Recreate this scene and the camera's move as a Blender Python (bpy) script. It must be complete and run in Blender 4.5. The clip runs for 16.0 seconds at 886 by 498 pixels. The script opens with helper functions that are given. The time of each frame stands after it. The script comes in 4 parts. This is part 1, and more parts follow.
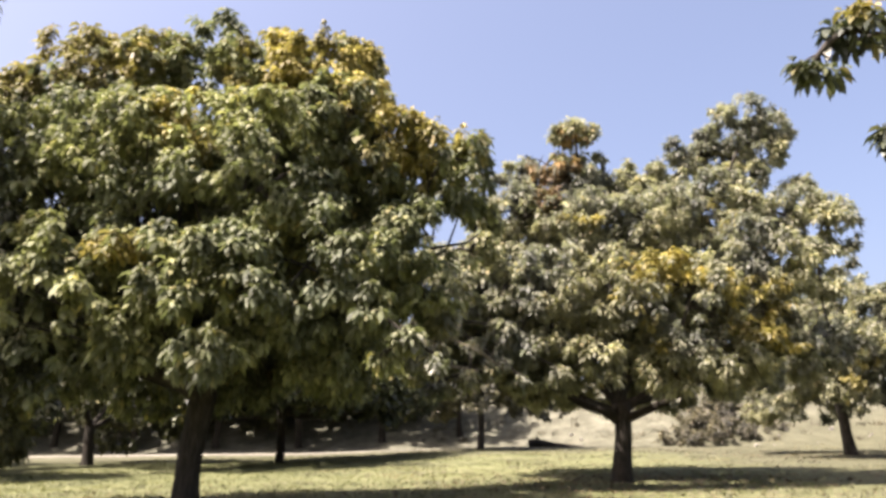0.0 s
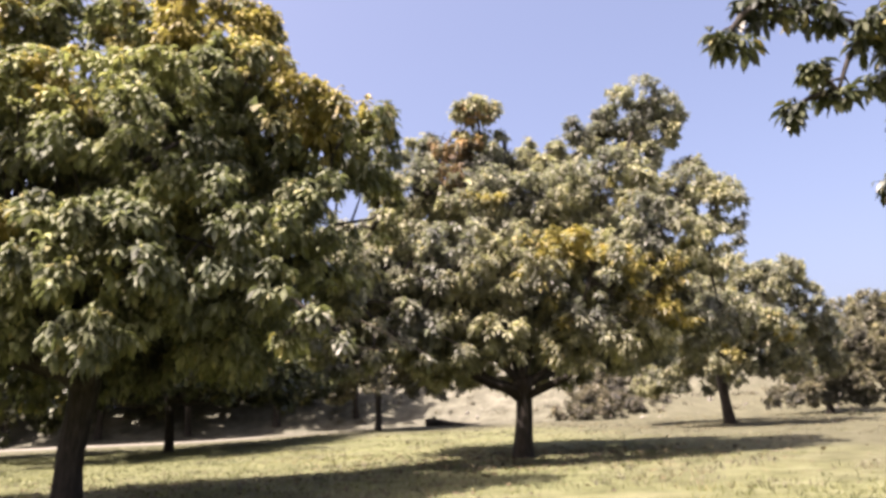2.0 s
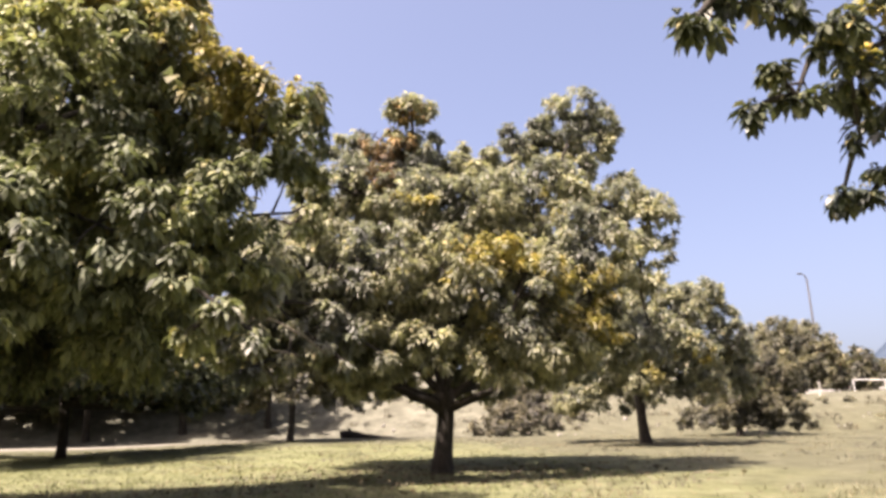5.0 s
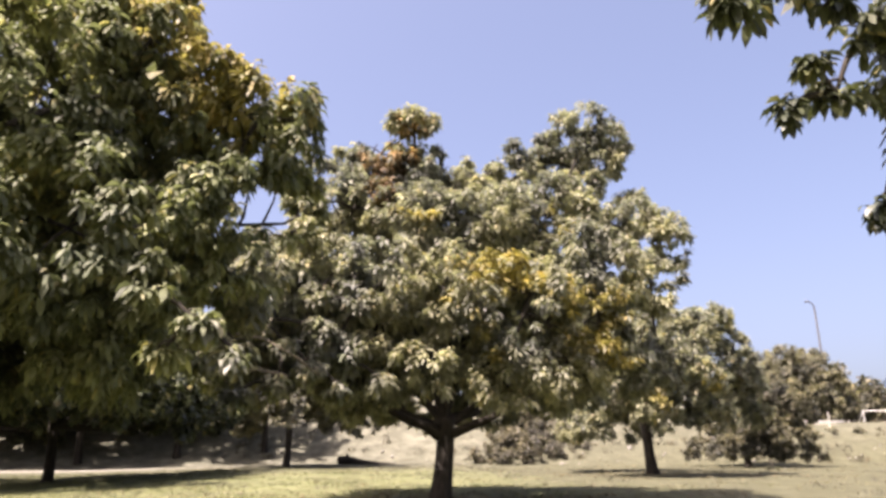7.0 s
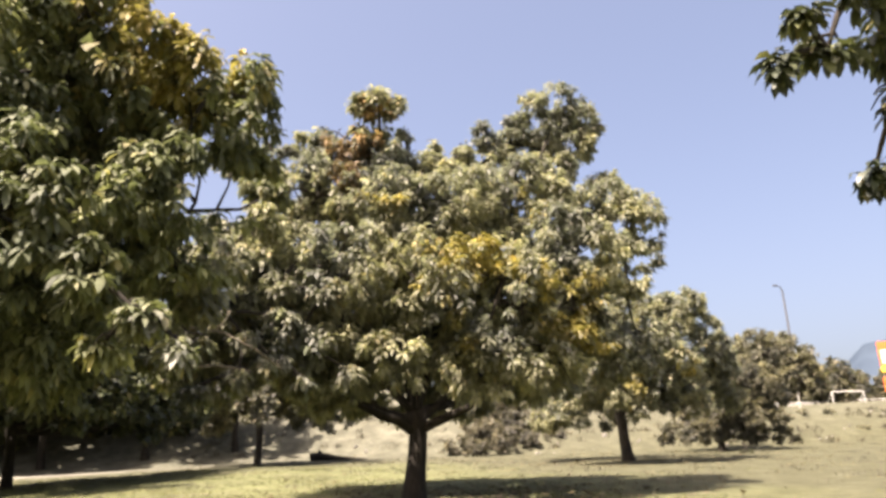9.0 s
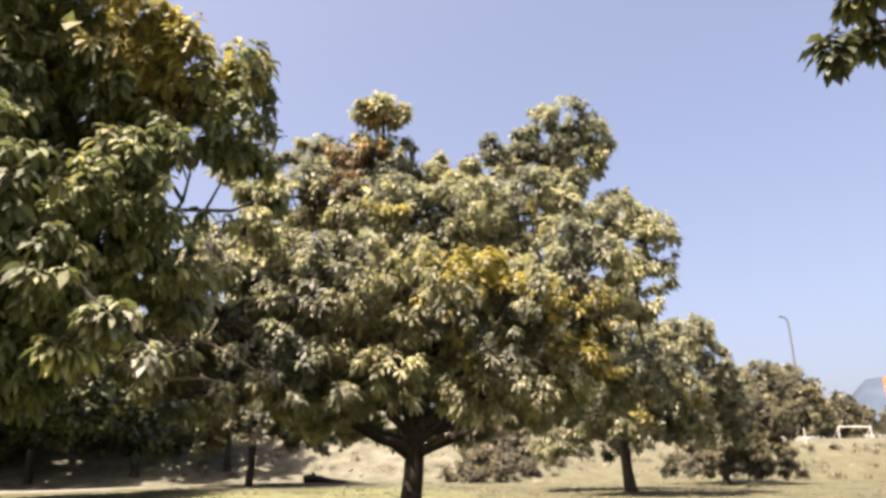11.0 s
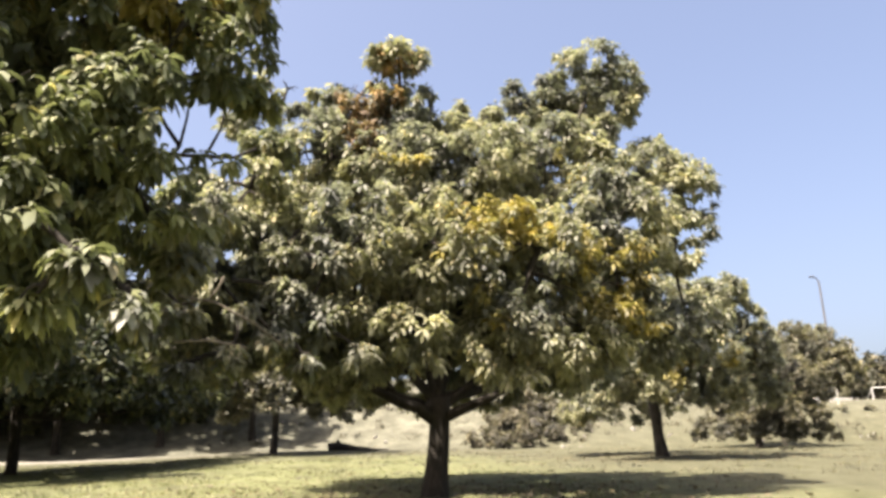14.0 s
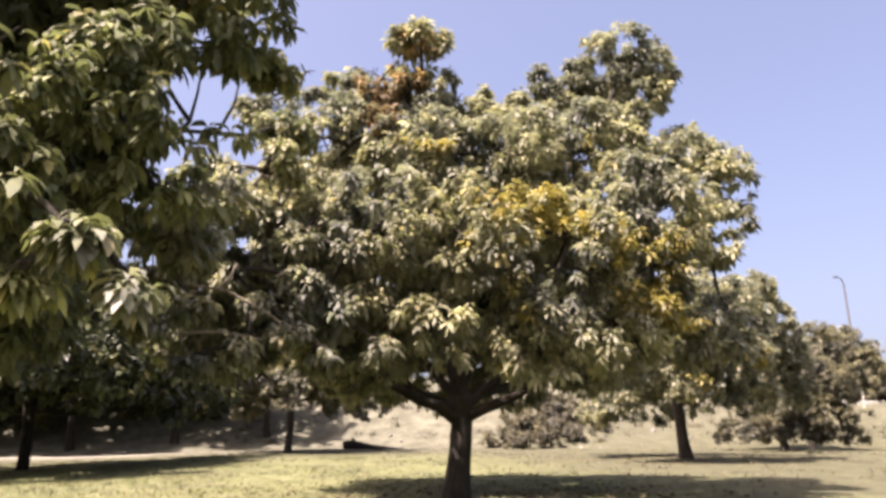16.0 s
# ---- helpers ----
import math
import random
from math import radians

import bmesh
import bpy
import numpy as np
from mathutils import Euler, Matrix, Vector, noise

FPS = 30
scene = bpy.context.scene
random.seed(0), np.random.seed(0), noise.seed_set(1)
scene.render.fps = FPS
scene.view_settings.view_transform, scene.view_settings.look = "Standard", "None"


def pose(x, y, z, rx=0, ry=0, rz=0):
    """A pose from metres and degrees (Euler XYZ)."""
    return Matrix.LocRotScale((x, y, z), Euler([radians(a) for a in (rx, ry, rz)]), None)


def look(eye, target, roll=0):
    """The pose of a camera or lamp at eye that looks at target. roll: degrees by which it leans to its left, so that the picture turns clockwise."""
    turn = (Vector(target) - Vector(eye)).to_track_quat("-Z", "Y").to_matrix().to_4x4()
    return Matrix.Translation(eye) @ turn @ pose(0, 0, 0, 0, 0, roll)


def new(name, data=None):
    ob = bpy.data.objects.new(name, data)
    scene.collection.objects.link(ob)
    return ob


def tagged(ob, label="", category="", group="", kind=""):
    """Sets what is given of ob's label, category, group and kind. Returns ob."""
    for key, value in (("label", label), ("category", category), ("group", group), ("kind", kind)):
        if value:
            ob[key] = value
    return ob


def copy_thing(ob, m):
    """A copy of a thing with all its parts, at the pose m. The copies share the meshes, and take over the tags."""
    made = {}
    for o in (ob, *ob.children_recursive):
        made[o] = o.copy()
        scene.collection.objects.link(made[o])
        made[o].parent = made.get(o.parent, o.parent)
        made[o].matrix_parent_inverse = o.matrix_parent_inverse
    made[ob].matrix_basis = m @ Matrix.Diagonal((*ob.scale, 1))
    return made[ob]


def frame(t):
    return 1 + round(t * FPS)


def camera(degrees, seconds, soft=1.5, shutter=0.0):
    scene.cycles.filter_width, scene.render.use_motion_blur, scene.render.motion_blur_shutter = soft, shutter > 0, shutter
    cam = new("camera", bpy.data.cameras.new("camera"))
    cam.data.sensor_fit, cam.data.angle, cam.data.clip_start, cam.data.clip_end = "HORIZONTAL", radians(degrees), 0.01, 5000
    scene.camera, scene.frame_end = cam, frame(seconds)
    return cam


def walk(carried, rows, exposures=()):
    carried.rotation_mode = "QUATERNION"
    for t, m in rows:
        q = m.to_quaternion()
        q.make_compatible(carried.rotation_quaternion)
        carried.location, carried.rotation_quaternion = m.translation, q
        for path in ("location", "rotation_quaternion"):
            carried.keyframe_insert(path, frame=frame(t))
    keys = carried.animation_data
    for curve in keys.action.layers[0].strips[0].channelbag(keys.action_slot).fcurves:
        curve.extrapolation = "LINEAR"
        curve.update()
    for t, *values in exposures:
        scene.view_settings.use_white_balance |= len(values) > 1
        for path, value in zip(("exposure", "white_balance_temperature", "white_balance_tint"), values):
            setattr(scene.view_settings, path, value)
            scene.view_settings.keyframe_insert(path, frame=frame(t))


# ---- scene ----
cam = camera(60.3, 16.0, soft=3.25)
PATH = [
    (0, (-0.001, -0.01, 1.394), (-0.001, 1.902, 1.98), 0.4),
    (0.5, (-0.016, 0.098, 1.388), (-0.008, 2.018, 1.948), 0.6),
    (1, (-0.116, 0.204, 1.393), (-0.01, 2.12, 1.956), 0.4),
    (1.5, (-0.173, 0.291, 1.412), (0.024, 2.199, 1.978), -1.1),
    (2, (-0.195, 0.439, 1.416), (0.082, 2.346, 1.953), -2.0),
    (2.5, (-0.12, 0.629, 1.424), (0.194, 2.525, 1.978), -0.6),
    (3, (-0.093, 0.73, 1.42), (0.248, 2.622, 1.971), -0.8),
    (3.5, (-0.104, 0.868, 1.417), (0.267, 2.76, 1.949), -0.3),
    (4, (-0.125, 1.069, 1.443), (0.315, 2.94, 1.996), -1.1),
    (4.2, (-0.127, 1.125, 1.446), (0.328, 2.993, 1.994), -1.2),
    (6.5, (0.036, 2.055, 1.506), (0.518, 3.895, 2.123), -0.6),
    (7, (0.133, 2.267, 1.535), (0.593, 4.11, 2.162), 0.0),
    (7.5, (0.184, 2.408, 1.533), (0.634, 4.252, 2.163), -0.5),
    (8, (0.222, 2.572, 1.563), (0.7, 4.408, 2.194), -0.9),
    (8.5, (0.259, 2.785, 1.59), (0.779, 4.613, 2.213), -2.1),
    (9, (0.362, 2.958, 1.602), (0.897, 4.786, 2.21), -1.9),
    (11.3, (0.638, 3.933, 1.663), (1.157, 5.744, 2.333), -0.1),
    (11.5, (0.676, 4.007, 1.654), (1.179, 5.828, 2.311), -0.4),
    (12, (0.691, 4.167, 1.672), (1.203, 5.993, 2.306), -1.0),
    (12.5, (0.668, 4.39, 1.71), (1.211, 6.213, 2.33), -2.5),
    (13, (0.661, 4.565, 1.694), (1.193, 6.391, 2.312), -2.3),
    (13.5, (0.779, 4.782, 1.717), (1.269, 6.619, 2.337), -1.6),
    (14, (0.841, 4.913, 1.705), (1.32, 6.763, 2.295), -0.9),
    (14.5, (0.802, 5.166, 1.725), (1.313, 7.01, 2.306), -0.8),
    (15, (0.766, 5.358, 1.729), (1.267, 7.203, 2.316), -1.0),
    (15.5, (0.808, 5.524, 1.742), (1.258, 7.389, 2.306), -0.8),
    (16, (0.868, 5.733, 1.767), (1.309, 7.593, 2.355), -0.2),
]
walk(cam, [(t, look(eye, target, roll)) for t, eye, target, roll in PATH],
     [(0.0, 1.95, 6730, 21), (1.5, 1.93, 6730, 27), (4.0, 1.94, 6950, 29), (6.5, 1.93, 6730, 23), (7.2, 1.93, 6730, 28), (9.0, 1.93, 7130, 21), (11.5, 1.95, 7200, 23), (12.6, 2.07, 6980, 30), (13.1, 2.05, 6980, 31),
      (13.6, 2.0, 6780, 18), (14.1, 2.0, 6830, 17), (14.5, 2.0, 6830, 26), (16.0, 1.97, 6900, 29)])

# ---- light and sky ----
SUN_DIR = Vector((-0.43, -0.27, 0.86)).normalized()
world = bpy.data.worlds.new("sky_world")
scene.world = world
world.use_nodes = True
wn = world.node_tree
sky = wn.nodes.new("ShaderNodeTexSky")
sky.sky_type, sky.sun_disc = "NISHITA", False
sky.sun_elevation = math.asin(SUN_DIR.z)
sky.sun_rotation = math.atan2(SUN_DIR.x, SUN_DIR.y)
sky.air_density, sky.dust_density, sky.ozone_density = 0.9, 6.6, 0.5
wn.links.new(sky.outputs[0], wn.nodes["Background"].inputs[0])
wn.nodes["Background"].inputs[1].default_value = 0.089
sun = new("sun", bpy.data.lights.new("sun", "SUN"))
sun.data.energy, sun.data.angle, sun.data.color = 4.85, radians(0.55), (1.0, 0.95, 0.86)
sun.matrix_world = look((0, 0, 60), Vector((0, 0, 60)) - SUN_DIR)


# ---- materials ----
def material(name, rough=0.8, spec=0.3):
    m = bpy.data.materials.new(name)
    m.use_nodes = True
    b = m.node_tree.nodes["Principled BSDF"]
    b.inputs["Roughness"].default_value = rough
    b.inputs["Specular IOR Level"].default_value = spec
    return m, m.node_tree, b


def node(nt, kind, **values):
    n = nt.nodes.new(kind)
    for k, v in values.items():
        n.inputs[k.replace("_", " ")].default_value = v
    return n


def ramp(nt, fac, stops):
    n = nt.nodes.new("ShaderNodeValToRGB")
    e = n.color_ramp.elements
    while len(e) < len(stops):
        e.new(0.5)
    for s, (p, c) in zip(e, stops):
        s.position, s.color = p, (*c, 1)
    nt.links.new(fac, n.inputs[0])
    return n.outputs[0]


def mixed(nt, fac, a, b, how="MIX"):
    n = nt.nodes.new("ShaderNodeMix")
    n.data_type, n.blend_type = "RGBA", how
    for src, k in ((fac, 0), (a, 6), (b, 7)):
        if isinstance(src, (int, float)):
            n.inputs[k].default_value = src
        elif isinstance(src, tuple):
            n.inputs[k].default_value = (*src, 1)
        else:
            nt.links.new(src, n.inputs[k])
    return n.outputs[2]


def noise_of(nt, scale, detail=4.0, rough=0.55, vector=None):
    n = node(nt, "ShaderNodeTexNoise", Scale=scale, Detail=detail, Roughness=rough)
    if vector is None:
        vector = nt.nodes.new("ShaderNodeNewGeometry").outputs["Position"]
    nt.links.new(vector, n.inputs["Vector"])
    return n.outputs["Fac"]


def bumped(nt, b, height, strength, distance):
    n = node(nt, "ShaderNodeBump", Strength=strength, Distance=distance)
    nt.links.new(height, n.inputs["Height"])
    nt.links.new(n.outputs[0], b.inputs["Normal"])


def leaf_material(name, dark, mid, light, dry, patch=0.6, glow=0.4, rough=0.45):
    """Leathery leaves: every leaf has its own shade, with broad patches of younger growth."""
    m, nt, b = material(name, rough + 0.08, 0.4)
    geo = nt.nodes.new("ShaderNodeNewGeometry")
    own = ramp(nt, geo.outputs["Random Per Island"], [(0.0, dark), (0.5, mid), (0.93, light), (1.0, dry)])
    broad = noise_of(nt, patch, 2.0)
    broad = ramp(nt, broad, [(0.38, (0.72, 0.74, 0.8)), (0.62, (1.25, 1.2, 0.95))])
    shoot = ramp(nt, noise_of(nt, 2.6, 2.0), [(0.33, (0.58, 0.58, 0.6)), (0.5, (0.98, 0.98, 0.98)), (0.67, (1.4, 1.39, 1.33))])
    colour = mixed(nt, 1.0, mixed(nt, 1.0, own, broad, "MULTIPLY"), shoot, "MULTIPLY")
    nt.links.new(colour, b.inputs["Base Color"])
    t = nt.nodes.new("ShaderNodeBsdfTranslucent")
    nt.links.new(mixed(nt, 1.0, colour, (1.03, 1.1, 0.76), "MULTIPLY"), t.inputs[0])
    mix = node(nt, "ShaderNodeMixShader", Fac=glow)
    nt.links.new(b.outputs[0], mix.inputs[1])
    nt.links.new(t.outputs[0], mix.inputs[2])
    nt.links.new(mix.outputs[0], nt.nodes["Material Output"].inputs[0])
    return m


LEAF = leaf_material("mango_leaf", (0.171, 0.174, 0.134), (0.226, 0.230, 0.178), (0.275, 0.279, 0.222), (0.317, 0.269, 0.161), glow=0.44, rough=0.45)
LEAF_GREEN = leaf_material("green_leaf", (0.106, 0.121, 0.065), (0.154, 0.171, 0.094), (0.208, 0.219, 0.125), (0.305, 0.275, 0.123), glow=0.36, rough=0.54)
# dark tone stands in for backlit undersides and a crown in shade
LEAF_DARK = leaf_material("shade_dark_green_leaf", (0.028, 0.036, 0.024), (0.056, 0.068, 0.039), (0.102, 0.113, 0.061), (0.214, 0.182, 0.080), glow=0.2, rough=0.36)
# lighter leaf that puts sunlight into clumps lying under the crown
LEAF_PALE = leaf_material("sunlit_pale_leaf", (0.167, 0.173, 0.135), (0.228, 0.232, 0.181), (0.287, 0.290, 0.234), (0.325, 0.286, 0.162), rough=0.42)
# darkened copy of the green leaf, with the grove's shade put into its colour
LEAF_SHADE = leaf_material("shade_deep_green_leaf", (0.046, 0.050, 0.028), (0.078, 0.083, 0.047), (0.119, 0.123, 0.071), (0.179, 0.156, 0.084))
LEAF_DUSK = leaf_material("grey_brown_leaf", (0.069, 0.064, 0.051), (0.119, 0.111, 0.089), (0.188, 0.177, 0.145), (0.223, 0.189, 0.136))
LEAF_FLUSH = leaf_material("young_yellow_leaf", (0.190, 0.165, 0.050), (0.240, 0.208, 0.066), (0.290, 0.252, 0.095), (0.318, 0.228, 0.082), glow=0.4)
# golden tone paints the warm sunlit crown top, and a few yellow bunches
LEAF_GOLD = leaf_material("sunlit_golden_olive_leaf", (0.175, 0.152, 0.054), (0.223, 0.196, 0.074), (0.269, 0.237, 0.097), (0.291, 0.228, 0.096), glow=0.38)
LEAF_RUST = leaf_material("rust_leaf", (0.184, 0.128, 0.070), (0.246, 0.172, 0.096), (0.300, 0.216, 0.126), (0.330, 0.186, 0.086), glow=0.35)
LEAF_GREY = leaf_material("dusty_grey_leaf", (0.078, 0.076, 0.056), (0.116, 0.111, 0.084), (0.156, 0.151, 0.116), (0.254, 0.214, 0.151))

LEAF_DUSTY = leaf_material("olive_grey_leaf", (0.123, 0.119, 0.089), (0.176, 0.171, 0.131), (0.227, 0.220, 0.171), (0.320, 0.270, 0.175))


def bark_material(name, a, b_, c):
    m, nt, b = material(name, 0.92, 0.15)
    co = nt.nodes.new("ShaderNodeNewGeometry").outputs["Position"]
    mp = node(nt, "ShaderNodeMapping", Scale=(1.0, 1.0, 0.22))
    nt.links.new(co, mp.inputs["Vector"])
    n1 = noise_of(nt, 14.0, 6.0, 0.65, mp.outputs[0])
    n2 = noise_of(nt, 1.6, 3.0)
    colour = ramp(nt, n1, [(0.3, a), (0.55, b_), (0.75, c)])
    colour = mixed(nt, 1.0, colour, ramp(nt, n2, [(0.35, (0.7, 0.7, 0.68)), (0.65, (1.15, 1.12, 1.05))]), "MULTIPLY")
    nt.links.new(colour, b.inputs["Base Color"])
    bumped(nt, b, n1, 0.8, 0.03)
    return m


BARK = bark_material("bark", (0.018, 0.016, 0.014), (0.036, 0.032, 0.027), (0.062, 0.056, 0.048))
TWIG = bark_material("pale_twig", (0.14, 0.12, 0.09), (0.25, 0.22, 0.17), (0.34, 0.3, 0.24))


def ground_material():
    m, nt, b = material("meadow", 0.95, 0.1)
    pos = nt.nodes.new("ShaderNodeNewGeometry").outputs["Position"]
    fine, small, mid, broad = noise_of(nt, 9.0, 8.0, 0.7), noise_of(nt, 1.3, 5.0, 0.6), noise_of(nt, 0.35, 4.0), noise_of(nt, 0.07, 3.0)
    grass = ramp(nt, small, [(0.3, (0.072, 0.079, 0.036)), (0.5, (0.115, 0.123, 0.059)), (0.7, (0.158, 0.164, 0.090))])
    earth = ramp(nt, small, [(0.3, (0.056, 0.056, 0.034)), (0.55, (0.083, 0.083, 0.052)), (0.75, (0.113, 0.113, 0.076))])
    sep = nt.nodes.new("ShaderNodeSeparateXYZ")
    nt.links.new(pos, sep.inputs[0])

    def line(out, lo, hi):
        n = nt.nodes.new("ShaderNodeMapRange")
        n.inputs[1].default_value, n.inputs[2].default_value = lo, hi
        nt.links.new(out, n.inputs[0])
        return n.outputs[0]

    def add(a, c, k, how="ADD"):
        n = nt.nodes.new("ShaderNodeMath")
        n.operation = how
        for i, s in enumerate((a, c)):
            if isinstance(s, (int, float)):
                n.inputs[i].default_value = s
            else:
                nt.links.new(s, n.inputs[i])
        if k == 1:
            return n.outputs[0]
        f = nt.nodes.new("ShaderNodeMath")
        f.operation = "MULTIPLY"
        nt.links.new(n.outputs[0], f.inputs[0])
        f.inputs[1].default_value = k
        return f.outputs[0]

    # bare earth takes over to the east and up the bank
    east = line(sep.outputs[0], 7.0, 25.0)
    north = line(sep.outputs[1], 42.0, 60.0)
    bare = add(add(east, north, 1, "MAXIMUM"), add(mid, broad, 0.55), 1)
    bare = ramp(nt, bare, [(0.5, (0, 0, 0)), (0.95, (1, 1, 1))])
    # chalky soil on the bank
    chalk = ramp(nt, noise_of(nt, 0.9, 6.0, 0.65), [(0.32, (0.063, 0.063, 0.048)), (0.5, (0.101, 0.101, 0.077)), (0.68, (0.144, 0.144, 0.113))])
    earth = mixed(nt, line(sep.outputs[1], 50.0, 62.0), earth, chalk)
    colour = mixed(nt, bare, grass, earth)
    colour = mixed(nt, 1.0, colour, ramp(nt, fine, [(0.3, (0.72, 0.72, 0.7)), (0.7, (1.2, 1.18, 1.12))]), "MULTIPLY")
    nt.links.new(colour, b.inputs["Base Color"])
    bumped(nt, b, fine, 0.7, 0.06)
    return m


GROUND = ground_material()


def plain_material(name, colour, rough=0.6, metal=0.0, grain=6.0, depth=0.18):
    m, nt, b = material(name, rough, 0.4)
    n = noise_of(nt, grain, 5.0)
    lo, hi = tuple(c * (1 - depth) for c in colour), tuple(min(1, c * (1 + depth)) for c in colour)
    nt.links.new(ramp(nt, n, [(0.3, lo), (0.7, hi)]), b.inputs["Base Color"])
    b.inputs["Metallic"].default_value = metal
    return m


# ---- ground ----
def ease(v):
    v = min(1.0, max(0.0, v))
    return v * v * (3 - 2 * v)


def bank_foot(x):
    """How far off the sandy bank begins."""
    return 62.3 - 0.6 * min(18.0, max(0.0, x - 4.0)) - 0.29 * min(38.0, max(0.0, x - 22.0))


def ground_z(x, y):
    """Gentle slope that rises ahead, a sandy bank behind the trees, hills far off."""
    z = -0.05 + 0.066 * min(y, 160.0) + 0.018 * max(-60.0, min(60.0, x))
    z -= 0.25 * ease((4.0 - x) / 16.0) * ease((y - 15.0) / 20.0)
    foot = bank_foot(x)
    z += (5.6 - 2.5 * ease((x - 26.0) / 16.0)) * ease((y - foot) / 16.0) * ease((x + 75.0) / 30.0)
    z += 0.35 * noise.noise((x * 0.13, y * 0.15, 8.0)) * ease((y - foot) / 6.0)
    z += 0.05 * noise.noise((x * 0.16, y * 0.16, 3.0)) * ease(math.hypot(x, y) / 9.0)
    return z


def axis(lo, hi, fine_lo, fine_hi, step):
    core = list(np.arange(fine_lo, fine_hi + 0.01, step))
    left, right, s = [], [], step
    v = fine_lo
    while v > lo:
        s *= 1.25
        v -= s
        left.append(v)
    v, s = fine_hi, step
    while v < hi:
        s *= 1.25
        v += s
        right.append(v)
    return left[::-1] + core + right


def build_ground():
    xs, ys = axis(-900, 900, -30, 45, 0.75), axis(-900, 1500, -4, 85, 0.75)
    verts = [(x, y, ground_z(x, y)) for y in ys for x in xs]
    n = len(xs)
    faces = [(j * n + i, j * n + i + 1, (j + 1) * n + i + 1, (j + 1) * n + i) for j in range(len(ys) - 1) for i in range(n - 1)]
    me = bpy.data.meshes.new("ground")
    me.from_pydata(verts, [], faces)
    me.polygons.foreach_set("use_smooth", [True] * len(faces))
    me.materials.append(GROUND)
    return tagged(new("ground", me), "dry meadow with yellowing grass and bare sandy earth", "ground", kind="structure")


build_ground()


# ---- trees ----
def link_mesh(name, verts, faces, mats, parent, label="", slots=None, smooth=False):
    me = bpy.data.meshes.new(name)
    me.from_pydata(verts, [], faces)
    for m in mats:
        me.materials.append(m)
    if slots is not None:
        me.polygons.foreach_set("material_index", slots)
    if smooth:
        me.polygons.foreach_set("use_smooth", [True] * len(me.polygons))
    ob = new(name, me)
    ob.parent = parent
    return tagged(ob, label)


def tube(verts, faces, pts, radii, sides=8, wob=0.0, seed=0):
    """A tapering round tube along pts, appended to verts and faces."""
    start = len(verts)
    up = Vector((0.3, 0.9, 0.2))
    for i, (p, r) in enumerate(zip(pts, radii)):
        d = (pts[min(i + 1, len(pts) - 1)] - pts[max(i - 1, 0)]).normalized()
        u = d.cross(up).normalized()
        v = d.cross(u)
        for k in range(sides):
            a = 2 * math.pi * k / sides
            q = u * math.cos(a) + v * math.sin(a)
            f = 1 + wob * noise.noise((q.x * 1.7 + seed, q.y * 1.7, p.z * 0.9 + seed))
            verts.append(tuple(p + q * r * f))
    for i in range(len(pts) - 1):
        for k in range(sides):
            a, b = start + i * sides + k, start + i * sides + (k + 1) % sides
            faces.append((a, b, b + sides, a + sides))
    faces.append(tuple(start + (len(pts) - 1) * sides + k for k in range(sides)))


def bend(a, b, n, sag, rng):
    """Points from a to b on an arch with small kinks."""
    side = Vector((rng.uniform(-1, 1), rng.uniform(-1, 1), 0)) * (b - a).length * 0.07
    out = []
    for i in range(n):
        f = i / (n - 1)
        p = a.lerp(b, f) + Vector((0, 0, sag)) * math.sin(math.pi * f) + side * math.sin(2.6 * f)
        out.append(p)
    return out


def unit(v):
    return v / np.maximum(np.linalg.norm(v, axis=1, keepdims=True), 1e-6)


def rosettes(gen, pts, out, leaves, length, fine, droop=0.75, wide=1.0):
    """Whorls of long hanging leaves at pts that look along out. Gives vertices and faces."""
    n = len(pts)
    ax = unit(out + np.array([0, 0, 0.35]) + gen.normal(0, 0.25, (n, 3)))
    side = unit(np.cross(ax, gen.normal(0, 1, (n, 3))))
    third = np.cross(ax, side)
    k = np.arange(leaves)
    ang = (k * 2.399)[None, :] + gen.uniform(0, 6.28, (n, 1)) + gen.normal(0, 0.25, (n, leaves))
    lift = np.linspace(0.95, -0.25, leaves)[None, :] + gen.normal(0, 0.18, (n, leaves))
    rad = side[:, None, :] * np.cos(ang)[..., None] + third[:, None, :] * np.sin(ang)[..., None]
    d = rad * np.cos(lift)[..., None] + ax[:, None, :] * np.sin(lift)[..., None]
    d = d.reshape(-1, 3)
    base = np.repeat(pts, leaves, 0) - np.repeat(ax, leaves, 0) * np.tile(k / leaves * 0.10, n)[:, None]
    m = len(d)
    size = length * gen.uniform(0.65, 1.2, (m, 1))
    d1 = unit(d + np.array([0, 0, -droop * 0.3]))
    d2 = unit(d + np.array([0, 0, -droop * 1.2]))
    w = unit(np.cross(d1, gen.normal(0, 0.35, (m, 3)) + np.array([0, 0, 1.0]))) * size * gen.uniform(0.13, 0.19, (m, 1)) * wide
    if fine:
        a = base + d1 * size * 0.3
        b = a + unit(d1 + d2) * size * 0.36
        tip = b + d2 * size * 0.36
        v = np.stack([base, a - w * 0.85, a + w * 0.85, b - w * 0.8, b + w * 0.8, tip], 1)
        f = np.array([[0, 2, 1, -1], [1, 2, 4, 3], [3, 4, 5, -1]])
        nv = 6
    else:
        a = base + d1 * size * 0.45
        tip = a + d2 * size * 0.55
        v = np.stack([base, a - w, a + w, tip], 1)
        f = np.array([[0, 2, 1, -1], [1, 2, 3, -1]])
        nv = 4
    idx = (np.arange(m) * nv)[:, None, None] + np.where(f < 0, 0, f)[None]
    return v.reshape(-1, 3), idx, f


